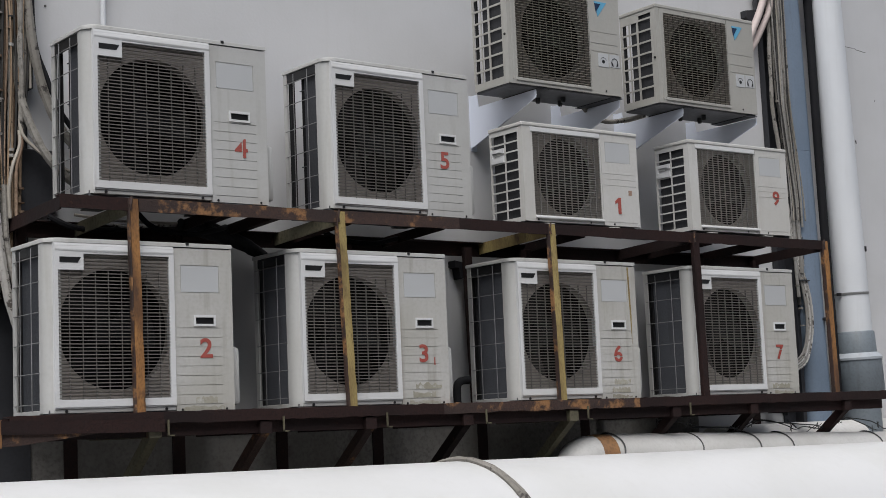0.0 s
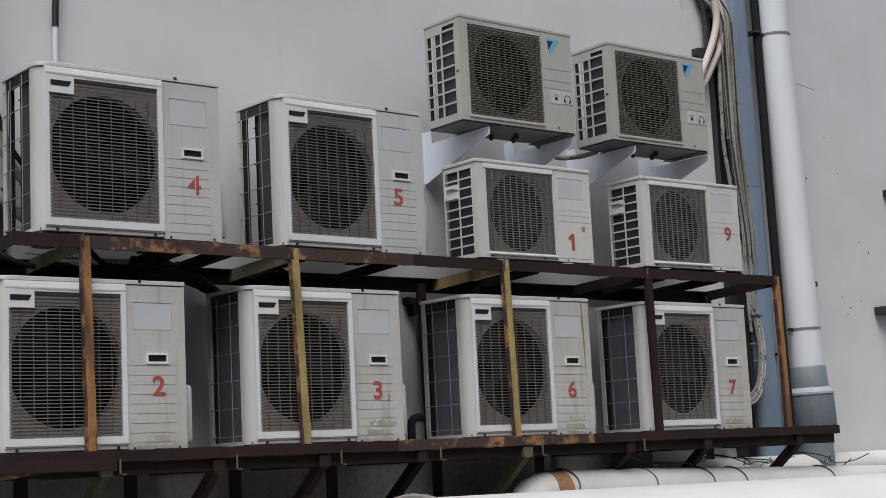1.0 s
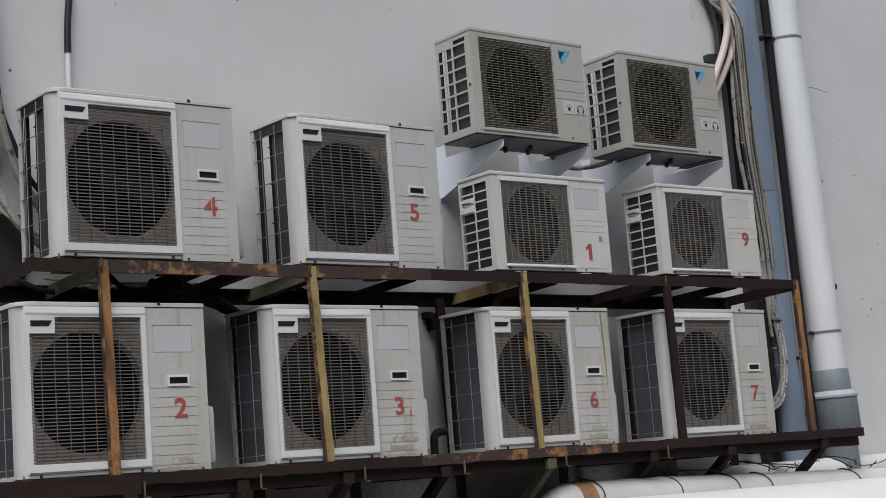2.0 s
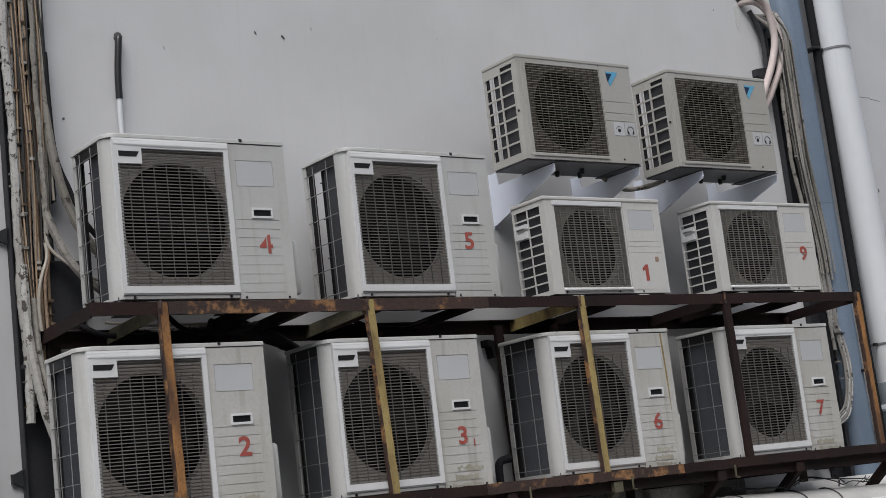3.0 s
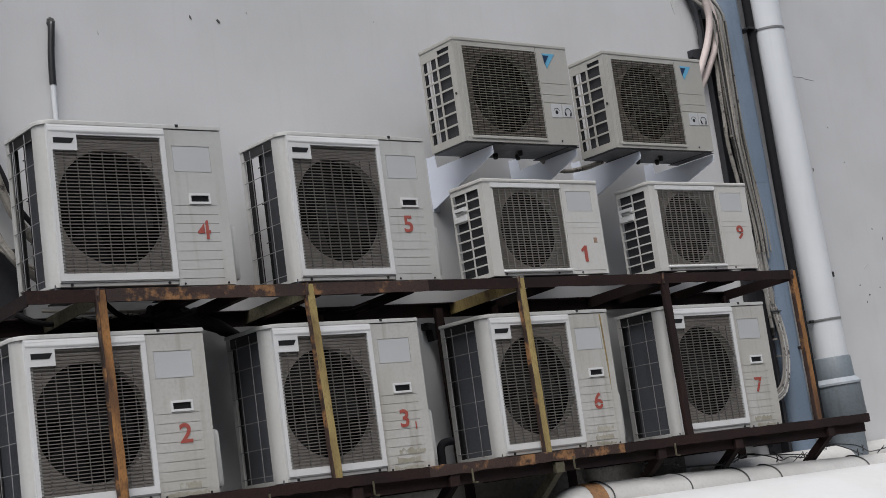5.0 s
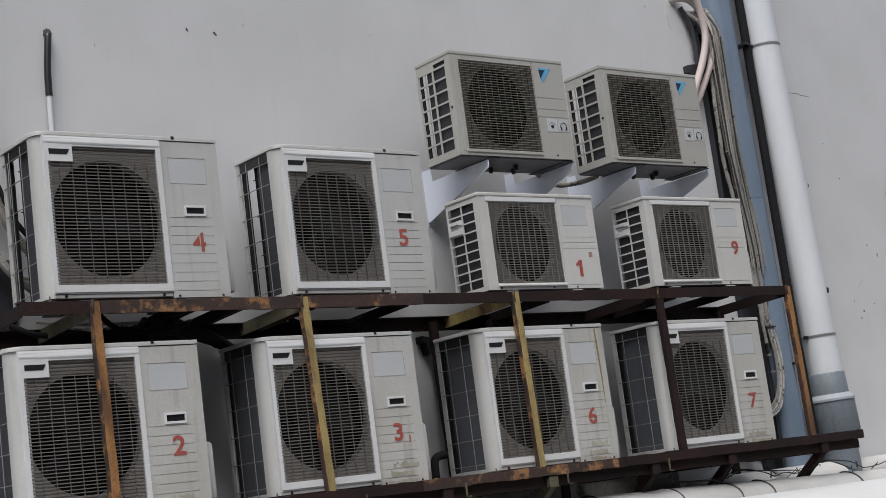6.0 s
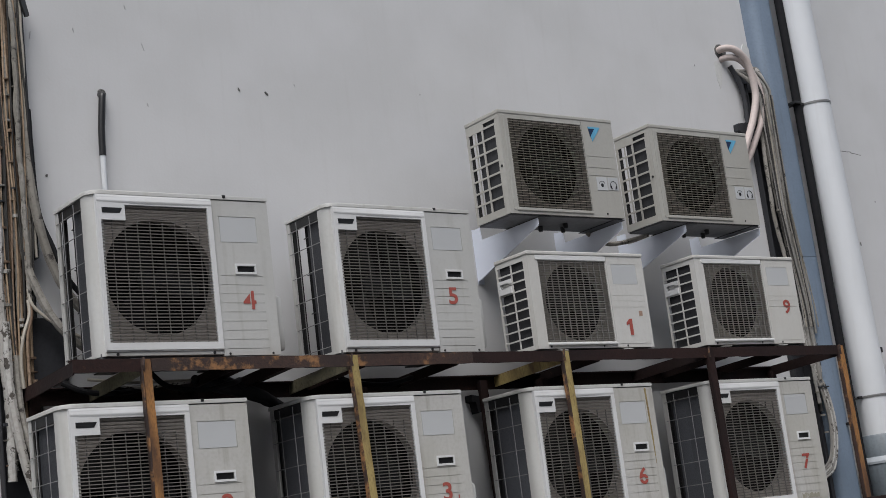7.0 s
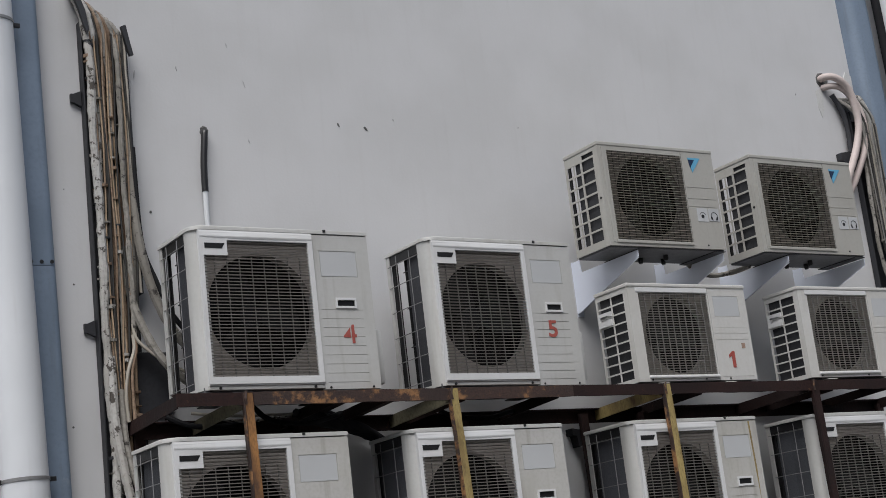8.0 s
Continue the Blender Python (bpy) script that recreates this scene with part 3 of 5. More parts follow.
    part("chamber", pocket_plate(bmesh.new(), 0.002, 0.543, 0.045, 0.705, [(0.004, 0.541, 0.047, 0.703, 0.19)], 0.2, front_of(0.055)), INTERIOR_SHADE, u)
    part("fan", fan(bmesh.new(), 0.278, 0.362, 0.238, 0.15), FAN, u, "dark three-blade fan", smooth=True)
    # grille: slats and upright ribs
    zs = [0.081 + 0.0146 * k for k in range(41)]
    me_long = me_short = None
    for z in zs:
        short = z > 0.60
        if short and me_short:
            o = new("slat", me_short)
            o.parent = u
        elif not short and me_long:
            o = new("slat", me_long)
            o.parent = u
        else:
            bm = bmesh.new()
            x0 = 0.131 if short else 0.019
            prism(bm, [(0.0005, -0.0018), (0.004, -0.0024), (0.007, -0.0008), (0.006, 0.0012), (0.0005, 0.0018)], x0, 0.521, "x")
            o = part("slat", bm, SLAT, u)
            if short:
                me_short = o.data
            else:
                me_long = o.data
        o.location = (0, 0, z)
    rib = None
    for k in range(8):
        x = 0.07 + 0.0585 * k
        if rib is None:
            o = part("rib", boxes((-0.0011, 0.0011, 0.003, 0.010, 0.074, 0.603)), SLAT_LIGHT, u)
            rib = o.data
        else:
            o = new("rib", rib)
            o.parent = u
        o.location = (x, 0, 0)
    # service panel with grooves, recess and grip
    grooves = [(0.566, 0.772, 0.367 - 0.0408 * k, 0.3698 - 0.0408 * k, 0.0025) for k in range(9)]
    bm = bmesh.new()
    pocket_plate(bm, 0.547, W1, 0.012, 0.712, [*grooves, (0.577, 0.766, 0.520, 0.640, 0.0025), (0.647, 0.735, 0.386, 0.414, 0.028)], 0.05, front_of(0.0))
    service = part("service_panel", bm, CASING, u)
    part("grip_frame", pocket_plate(bmesh.new(), 0.637, 0.743, 0.376, 0.424, [(0.647, 0.735, 0.386, 0.414, None)], 0.008, front_of(-0.005)), CASING_WHITE, service, "white grip frame")
    part("grip_pocket", prism(bmesh.new(), [(0.0475 + 0.60, 0.3865), (0.735, 0.3865), (0.735, 0.4135), (0.66, 0.4135), (0.655, 0.40), (0.648, 0.40)], 0.004, 0.027, "y"), BAR, service, "dark grip hollow")
    for x, z in ((0.575, 0.02), (0.79, 0.02)):
        part("screw", lathe(bmesh.new(), [(-0.003, 0.005), (0.004, 0.006)], 8, "y", (x, 0, z)), BAR, u)
    # right side, back and valve cover
    part("side_panel", boxes((W1 - 0.012, W1, 0.004, DEEP, 0.012, HT - 0.017), bev=0.003), CASING, u)
    part("back_panel", boxes((0.13, W1 - 0.013, DEEP - 0.03, DEEP - 0.022, 0.03, HT - 0.018)), FIN, u, "dark coil fins")
    bm = boxes((W1 + 0.001, W1 + 0.05, 0.03, 0.25, 0.035, 0.29), bev=0.018)
    part("valve_cover", bm, CASING, u, "off-white plastic valve cover", smooth=True)
    # open left side: coil, rear post and wire guard
    part("coil", boxes((W0 + 0.022, W0 + 0.045, 0.087, 0.215, 0.036, HT - 0.02)), FIN_SIDE, u, "dark side coil fins")
    part("divider", boxes((0.0, 0.006, 0.087, 0.20, 0.036, HT - 0.02)), INTERIOR_SHADE, u)
    part("rear_post", boxes((W0, W0 + 0.008, DEEP - 0.03, DEEP, 0.01, HT - 0.018), (W0 + 0.008, W0 + 0.024, DEEP - 0.008, DEEP, 0.01, HT - 0.018), bev=0.001), CASING, u)
    part("inner_frame", tube(bmesh.new(), curve_through([(W0 + 0.02, DEEP - 0.045, 0.03), (W0 + 0.02, DEEP - 0.045, 0.62), (W0 + 0.02, DEEP - 0.06, 0.672), (W0 + 0.02, DEEP - 0.09, 0.69), (W0 + 0.02, 0.22, 0.69)], 5), 0.007, 6), BAR, u, "black bent guard tube", smooth=True)
    for z in (0.06, 0.185, 0.31, 0.435, 0.56, 0.665):
        part("guard_wire", tube(bmesh.new(), [(W0 - 0.001, 0.08, z), (W0 - 0.005, 0.2, z), (W0 - 0.001, DEEP - 0.015, z)], 0.0022, 5), WIRE, u)
    for y in (0.15, 0.27):
        part("guard_wire", tube(bmesh.new(), [(W0 - 0.006, y, 0.03), (W0 - 0.006, y, HT - 0.03)], 0.0022, 5), WIRE, u)
    for z in (0.25, 0.44, 0.62):
        part("coil_pin", boxes((W0 + 0.03, W0 + 0.036, 0.215, 0.27, z, z + 0.004)), FIN, u)
    # black strip stands for the shade below the lid
    part("top_rail", boxes((W0 + 0.004, W0 + 0.02, 0.087, DEEP - 0.03, HT - 0.062, HT - 0.018), bev=0.002), BAR, u, "dark strip put in for the shade under the lid")
    part("rear_fin_edge", boxes((W0 + 0.026, W0 + 0.034, DEEP - 0.052, DEEP - 0.009, 0.03, HT - 0.02)), BAR, u, "black rear coil edge")
    part("side_sill", boxes((W0, W0 + 0.02, 0.085, DEEP - 0.03, 0.01, 0.034), bev=0.002), CASING, u)
    return u


first = big_unit(pose(-0.002, 0, UP_Z, 0, 0, 1.2) @ Matrix.Diagonal((1, 1, 1.008, 1)))
units = {"5": first}
for key, x, z, turn in (("4", -1.203, UP_Z, 0.0), ("2", -1.392, LOW_Z - 0.009, 0.0), ("3", -0.205, LOW_Z - 0.009, 0.0), ("6", 1.082, LOW_Z - 0.009, 0.3), ("7", 2.369, LOW_Z - 0.009, 0.4)):
    grown = 1.018 if key == "4" else 1.0
    units[key] = copy_thing(first, pose(x, -0.002 if z < 2 else 0, z, 0, 0, turn) @ Matrix.Diagonal((grown, 1, 1.008 if key == "4" else 1.0, 1)))
words = {"4": "large off-white outdoor air conditioner unit stencilled 4 on the upper rack", "5": "large off-white outdoor air conditioner unit stencilled 5 on the upper rack",
         "2": "large off-white outdoor air conditioner unit stencilled 2 behind a rusty post", "3": "large off-white outdoor air conditioner unit stencilled 3 behind a yellowed post",
         "6": "large off-white outdoor air conditioner unit stencilled 6 with rust streak", "7": "large weathered outdoor air conditioner unit stencilled 7 on the lower rack"}
NUMBER_SIZE = 0.116
stencil = {"4": (("x", 0.03, 0.05),), "5": (), "2": (), "3": (), "6": (("y", -0.1, 0.045),), "7": (("y", 0.16, 0.04),)}
spots = {"4": (0.697, 0.254), "5": (0.667, 0.287), "2": (0.696, 0.277), "3": (0.681, 0.250), "6": (0.676, 0.244), "7": (0.676, 0.249)}
for key, u in units.items():
    tagged(u, words[key])
    x, z = spots[key]
    glyph(key, NUMBER_SIZE, RED, u, pose(x, -0.0018, z), stencil[key], "red stencilled number")
    if key in "2367":
        for o in u.children:
            if o.name.split(".")[0] == "service_panel":
                o.data = o.data.copy()
                o.data.materials[0] = CASING_GRIMY
                tagged(o, "service panel stained with brown grime")
        part("coil", boxes((W0 + 0.024, W0 + 0.044, 0.217, 0.318, 0.036, HT - 0.02)), FIN_SIDE if key == "2" else FIN_PALE, u, "grey side coil fins")
        for o in u.children:
            if key != "2" and o.name.split(".")[0] == "coil":
                o.data = o.data.copy()
                o.data.materials[0] = FIN_PALE
    if key in "2367":
        # dirt dried between the lowest grooves
        for z0, z1 in ((0.085, 0.119), (0.044, 0.079), (0.0135, 0.0385))[1 if key in "27" else 0:]:
            left, end = rng.uniform(0.575, 0.65), rng.uniform(0.74, 0.785)
            n = 12
            low = [(left + (end - left) * k / n, z0 + rng.uniform(0, 0.003)) for k in range(n + 1)]
            high = [(left + (end - left) * k / n, z1 - rng.uniform(0, 0.016)) for k in range(n, -1, -1)]
            part("grime", prism(bmesh.new(), low + high, -0.0006, 0.001, "y"), GRIME, u, "dried yellow-grey grime")
    bm = boxes((0.5805, 0.7625, 0.0006, 0.0032, 0.5235, 0.6365))
    part("paper_label", bm, LABEL, u, "faded pale label")
part("tick", boxes((0.742, 0.748, -0.0018, -0.0002, 0.2, 0.235)), RED, units["3"], "small dark red tick")
part("rust_streak", prism(bmesh.new(), [(0.772, 0.708), (0.783, 0.708), (0.790, 0.45), (0.786, 0.30), (0.780, 0.45)], -0.0012, 0.001, "y"), POST_YELLOW, units["6"], "brown rust streak")

# ---- small ivory units on the upper tier ----
SW, SH, SD = 0.812, 0.528, 0.268


def small_unit(m):
    u = thing("air_conditioner_unit", m, "small ivory outdoor air conditioner unit with barred side grille", "air conditioner", "numbered condensing units")
    part("base_pan", boxes((0.018, SW - 0.014, 0.032, SD, 0.004, 0.03), bev=0.003), UNDER_SHADED, u, "galvanised base pan darkened for the shade beneath")
    for x in (0.12, 0.58):
        part("foot", boxes((x, x + 0.07, -0.008, SD + 0.01, -0.001, 0.004), bev=0.001), IVORY, u)
    bm = boxes((-0.006, SW + 0.004, -0.005, SD + 0.004, SH - 0.02, SH), bev=0.005)
    part("lid", bm, IVORY, u)
    # front in one pressing
    bm = bmesh.new()
    pocket_plate(bm, 0.0, SW, 0.012, SH - 0.02, [(0.068, 0.536, 0.046, 0.478, None), (0.544, 0.547, 0.012, SH - 0.02, 0.003), (0.565, 0.79, 0.03, 0.033, 0.003), (0.56, 0.79, 0.229, 0.2315, 0.0018), (0.56, 0.79, 0.262, 0.2645, 0.0018), (0.56, 0.79, 0.291, 0.2935, 0.0018), (0.575, 0.758, 0.354, 0.467, 0.0015)], 0.03, front_of(0.0))
    part("front_panel", bm, IVORY, u)
    part("bottom_bar", boxes((0.066, 0.544, -0.012, 0.0, 0.028, 0.041), bev=0.004), CASING_WHITE, u)
    part("top_bar", boxes((0.05, 0.54, -0.004, 0.0, 0.481, 0.505), bev=0.0015), CASING_WHITE, u)
    for x in (0.085, 0.45, 0.62):
        part("screw", lathe(bmesh.new(), [(-0.003, 0.005), (0.004, 0.006)], 8, "y", (x, 0, 0.021)), BAR, u)
    part("shroud", ring_plate(bmesh.new(), 0.06, 0.543, 0.04, 0.485, 0.302, 0.262, 0.207, 0.0085), SHROUD, u, "dusty shroud")
    part("chamber", pocket_plate(bmesh.new(), 0.058, 0.545, 0.038, 0.488, [(0.06, 0.543, 0.04, 0.486, 0.14)], 0.15, front_of(0.05)), INTERIOR_SHADE, u)
    part("fan", fan(bmesh.new(), 0.300, 0.262, 0.195, 0.13), FAN, u, "dark fan", smooth=True)
    slat = rib = None
    for k in range(33):
        if slat is None:
            o = part("slat", prism(bmesh.new(), [(0.0015, -0.0017), (0.005, -0.0021), (0.007, 0.0), (0.005, 0.0017), (0.0015, 0.0014)], 0.069, 0.535, "x"), SLAT_BEIGE, u)
            slat = o.data
        else:
            o = new("slat", slat)
            o.parent = u
        o.location = (0, 0, 0.054 + 0.0130 * k)
    for k in range(10):
        if rib is None:
            o = part("rib", boxes((-0.0013, 0.0013, 0.0005, 0.007, 0.047, 0.477)), SLAT_LIGHT, u)
            rib = o.data
        else:
            o = new("rib", rib)
            o.parent = u
        o.location = (0.11 + 0.043 * k, 0, 0)
    # barred left side
    cells = []
    for k in range(9):
        z = 0.035 + 0.0505 * k
        cells += [(0.040, 0.140, z, z + 0.043, None), (0.148, 0.254, z, z + 0.043, None)]
    part("side_grille", pocket_plate(bmesh.new(), 0.0305, SD, 0.012, SH - 0.021, cells, 0.005, left_of(0.0)), IVORY, u)
    part("side_handle", pocket_plate(bmesh.new(), 0.150, 0.256, 0.338, 0.412, [(0.172, 0.240, 0.366, 0.394, 0.016), (0.150, 0.172, 0.372, 0.388, 0.016)], 0.02, left_of(-0.008)), CASING_WHITE, u, "white side handle")
    part("coil", boxes((0.014, 0.034, 0.032, SD - 0.02, 0.03, SH - 0.022)), FIN, u, "dark coil fins")
    part("side_panel", boxes((SW - 0.012, SW - 0.0005, 0.004, SD, 0.012, SH - 0.021), bev=0.002), IVORY, u)
    part("back_panel", boxes((0.06, SW - 0.014, SD - 0.02, SD - 0.01, 0.03, SH - 0.021)), FIN, u)
    return u


unit_1 = small_unit(pose(1.144, -0.022, UP_Z + 0.001))
unit_9 = copy_thing(unit_1, pose(2.362, -0.022, UP_Z + 0.006, 0, 0, -0.6))
tagged(unit_1, "small ivory outdoor air conditioner unit stencilled 1 with barred side")
tagged(unit_9, "small ivory outdoor air conditioner unit stencilled 9 with barred side")
part("number", prism(bmesh.new(), [(0.652, 0.078), (0.674, 0.078), (0.674, 0.166), (0.656, 0.166), (0.632, 0.146), (0.632, 0.130), (0.652, 0.141)], -0.0024, -0.0006, "y"), RED, unit_1, "red stencilled number")
glyph("9", 0.11, RED, unit_9, pose(0.705, -0.0018, 0.225), (("y", 0.02, 0.05),), "red stencilled number")
part("stain", boxes((0.735, 0.76, -0.0015, 0.0005, 0.182, 0.21), bev=0.0006), STAIN, unit_1, "small brown stain")
for u in (unit_1, unit_9):
    part("paper_label", boxes((0.578, 0.755, 0.0004, 0.004, 0.357, 0.464)), LABEL, u, "faded pale label")

# ---- beige wall-hung units on brackets ----
BW, BH, BD = 0.803, 0.577, 0.29


def wall_unit(m):
    u = thing("air_conditioner_unit", m, "beige wall-hung outdoor air conditioner unit with dark grille", "air conditioner", "wall-hung condensing units")
    part("base_pan", boxes((0.006, BW - 0.006, 0.01, BD - 0.006, 0.0, 0.03), bev=0.004), UNDER_SHADED, u, "grey underside tray with shade in its colour")
    part("lid", boxes((-0.004, BW + 0.003, -0.003, BD + 0.003, BH - 0.022, BH), bev=0.005), BEIGE, u)
    bm = bmesh.new()
    ridges = [(0.585, BW - 0.02, z, z + 0.0035, 0.002) for z in (0.352, 0.288, 0.243)]
    pocket_plate(bm, 0.0, BW, 0.01, BH - 0.022, [(0.06, 0.570, 0.042, 0.530, None), (0.575, 0.578, 0.03, BH - 0.022, 0.005), *ridges], 0.03, front_of(0.0))
    part("front_panel", bm, BEIGE, u)
    part("bottom_rail", boxes((0.045, 0.575, -0.006, 0.0, 0.026, 0.042), bev=0.0025), BEIGE, u)
    part("corner_strip", boxes((0.025, 0.036, -0.003, 0.001, 0.03, BH - 0.03), bev=0.001), BEIGE, u)
    part("shroud", ring_plate(bmesh.new(), 0.05, 0.58, 0.035, 0.540, 0.322, 0.292, 0.222, 0.0075), SHROUD, u, "dusty shroud")
    part("chamber", pocket_plate(bmesh.new(), 0.045, 0.585, 0.03, 0.542, [(0.047, 0.583, 0.032, 0.540, 0.14)], 0.15, front_of(0.05)), INTERIOR_SHADE, u)
    part("fan", fan(bmesh.new(), 0.325, 0.29, 0.21, 0.10), FAN, u, "dark fan", smooth=True)
    slat = rib = None
    for k in range(35):
        if slat is None:
            o = part("slat", prism(bmesh.new(), [(-0.003, -0.0015), (0.003, -0.0018), (0.006, -0.0008), (0.006, 0.0012), (0.0, 0.0014)], 0.058, 0.572, "x"), SLAT_BROWN, u)
            slat = o.data
        else:
            o = new("slat", slat)
            o.parent = u
        o.location = (0, 0, 0.052 + 0.0137 * k)
    for k in range(11):
        if rib is None:
            o = part("rib", boxes((-0.0014, 0.0014, 0.004, 0.009, 0.046, 0.534)), SLAT, u)
            rib = o.data
        else:
            o = new("rib", rib)
            o.parent = u
        o.location = (0.1 + 0.044 * k, 0, 0)
    cells = [(0.04, 0.14, 0.512, 0.535, None)]
    for k in range(7):
        z = 0.05 + 0.066 * k
        cells += [(0.045, 0.145, z, z + 0.056, None), (0.158, 0.214, z, z + 0.056, None), (0.221, 0.274, z, z + 0.056, None)]
    part("side_grille", pocket_plate(bmesh.new(), 0.0305, BD, 0.01, BH - 0.023, cells, 0.005, left_of(0.0)), BEIGE, u)
    part("coil", boxes((0.012, 0.037, 0.032, 0.212, 0.03, BH - 0.024)), FIN, u, "dark coil fins")
    part("coil_end", boxes((0.010, 0.018, 0.258, 0.277, 0.03, BH - 0.024)), BAR, u, "dark coil end plate")
    part("side_screw", lathe(bmesh.new(), [(-0.004, 0.007), (0.003, 0.008)], 8, "x", (0, 0.022, 0.27)), BAR, u)
    part("side_panel", boxes((BW - 0.012, BW - 0.0005, 0.004, BD, 0.01, BH - 0.023), bev=0.002), BEIGE, u)
    part("back_panel", boxes((0.18, BW - 0.014, BD - 0.02, BD - 0.01, 0.03, BH - 0.023)), FIN, u)
    # badge and stickers
    part("badge", prism(bmesh.new(), [(0.622, 0.524), (0.712, 0.524), (0.645, 0.440)], -0.0022, 0.001, "y"), BLUE_LOGO, u, "plain blue triangular badge")
    part("badge_corner", prism(bmesh.new(), [(0.624, 0.513), (0.668, 0.513), (0.632, 0.465)], -0.0035, -0.0018, "y"), NAVY_LOGO, u, "dark corner of the badge")
    for i, x in enumerate((0.632, 0.715)):
        s = part("sticker", boxes((x, x + 0.075, -0.0022, 0.001, 0.163 + 0.004 * i, 0.238), bev=0.0005), LABEL, u, "small white sticker with black sign")
        if i == 0:
            bm = lathe(bmesh.new(), [(-0.0035, 0.010), (-0.0018, 0.011)], 12, "y", (x + 0.038, 0, 0.192))
            tube(bm, [(x + 0.038 + 0.020 * math.cos(a), -0.0022, 0.199 + 0.016 * math.sin(a)) for a in [radians(d) for d in range(0, 181, 20)]], 0.0014, 5)
            part("sign", bm, BAR, s)
        else:
            bm = tube(bmesh.new(), [(x + 0.038 + 0.022 * math.cos(a), -0.0024, 0.197 + 0.020 * math.sin(a)) for a in [radians(d) for d in range(-30, 211, 20)]], 0.0022, 5)
            for side in (-1, 1):
                prism(bm, [(x + 0.038 + side * 0.010, 0.172), (x + 0.038 + side * 0.024, 0.178), (x + 0.038 + side * 0.026, 0.196), (x + 0.038 + side * 0.016, 0.192)], -0.0035, -0.0018, "y")
            part("sign", bm, BAR, s)
    part("screw", lathe(bmesh.new(), [(-0.003, 0.005), (0.004, 0.006)], 8, "y", (0.68, 0, 0.03)), BAR, u)
    for x in (0.19, 0.72):
        part("foot", boxes((x, x + 0.08, 0.0, BD + 0.01, -0.004, 0.0), bev=0.001), BAR, u)
    for x, y in ((0.36, 0.2), (0.47, 0.12), (0.52, 0.2)):
        part("drain_boss", lathe(bmesh.new(), [(-0.03, 0.010), (-0.02, 0.014), (0.0, 0.014)], 10, "z", (x, y, 0.0)), BAR, u)
    return u


BZ = 3.358
unit_a = wall_unit(pose(1.103, 0.006, BZ))
unit_b = copy_thing(unit_a, pose(2.194, 0.006, BZ))
tagged(unit_b, "beige wall-hung outdoor air conditioner unit beside the downpipe")


def wall_bracket(x):
    """Folded white bracket: upright wall leg, arm with flange and a triangular web."""
    b = thing("wall_bracket", pose(x, 0, BZ - 0.0045), "white powder-coated triangular steel wall bracket", "bracket", "unit brackets")
    z0 = -0.215
    bm = prism(bmesh.new(), [(WALL_Y - 0.004, 0.07), (WALL_Y - 0.075, 0.07), (WALL_Y - 0.085, -0.001), (0.024, -0.001), (0.020, -0.006), (0.020, -0.034), (0.028, -0.041), (WALL_Y - 0.03, z0), (WALL_Y - 0.004, z0 - 0.004)], -0.0015, 0.0015, "x")
    part("web", bm, BRACKET, b)
    part("arm_flange", boxes((0.0015, 0.030, 0.060, WALL_Y - 0.004, -0.004, 0.0)), BRACKET, b)
    part("wall_leg", boxes((-0.002, 0.042, WALL_Y - 0.004, WALL_Y - 0.0005, z0 - 0.02, 0.075), bev=0.001), BRACKET, b)
    # bent lip along the sloping edge
    lip = prism(bmesh.new(), [(0.028, -0.041), (WALL_Y - 0.03, z0), (WALL_Y - 0.03, z0 + 0.004), (0.028, -0.037)], 0.0016, 0.008, "x")
    part("lower_lip", lip, BRACKET, b)
    for z in (-0.18, 0.045):
        part("bolt", lathe(bmesh.new(), [(WALL_Y - 0.016, 0.009), (WALL_Y - 0.004, 0.010)], 6, "y", (0.022, 0, z)), WIRE, b)
    return b


for x in (1.292, 1.893, 2.386, 3.0):
    wall_bracket(x)

# ---- downpipes and blue covers ----
def round_pipe(bm, x, y, r, z0, z1, n=32):
    return lathe(bm, [(z0, r), (z1, r)], n, "z", (x, y, 0))


def clamp(pipe, x, y, r, z):
    c = part("clamp", lathe(bmesh.new(), [(z - 0.007, r + 0.004), (z + 0.007, r + 0.004)], 32, "z", (x, y, 0)), WIRE, pipe, "thin galvanised clamp")
    for a in (x - r - 0.034, x + r):
        part("clamp_lug", boxes((a, a + 0.034, y - 0.008, y + 0.008, z - 0.010, z + 0.010), bev=0.002), BAR, c)


PX, PY, PR = 4.278, 0.45, 0.110
LEAN_R = pose(4.278, 0.45, 3.4) @ pose(0, 0, 0, 0, -1.9, 0) @ pose(-4.278, -0.45, -3.4)
pipe_r = thing("downpipe", LEAN_R, "white PVC downpipe with grey socket at its foot", "pipe", "downpipes")
part("shaft", round_pipe(bmesh.new(), PX, PY, PR, 2.10, 8.3), PVC, pipe_r, smooth=True)
part("socket", lathe(bmesh.new(), [(1.97, PR + 0.018), (2.115, PR + 0.014), (2.125, PR + 0.006)], 32, "z", (PX, PY, 0)), PVC_GREY, pipe_r, "grey PVC socket", smooth=True)
part("collar", lathe(bmesh.new(), [(1.94, PR + 0.05), (1.955, PR + 0.05), (1.985, PR + 0.022)], 32, "z", (PX, PY, 0)), PVC_PALE, pipe_r, "pale grey collar", smooth=True)
part("lower_socket", lathe(bmesh.new(), [(1.73, PR + 0.04), (1.74, PR + 0.048), (1.94, PR + 0.044)], 32, "z", (PX, PY, 0)), PVC_GREY, pipe_r, "wide grey PVC socket", smooth=True)
part("stub", round_pipe(bmesh.new(), PX, PY, PR + 0.01, 0.0, 1.73), PVC_GREY, pipe_r, smooth=True)
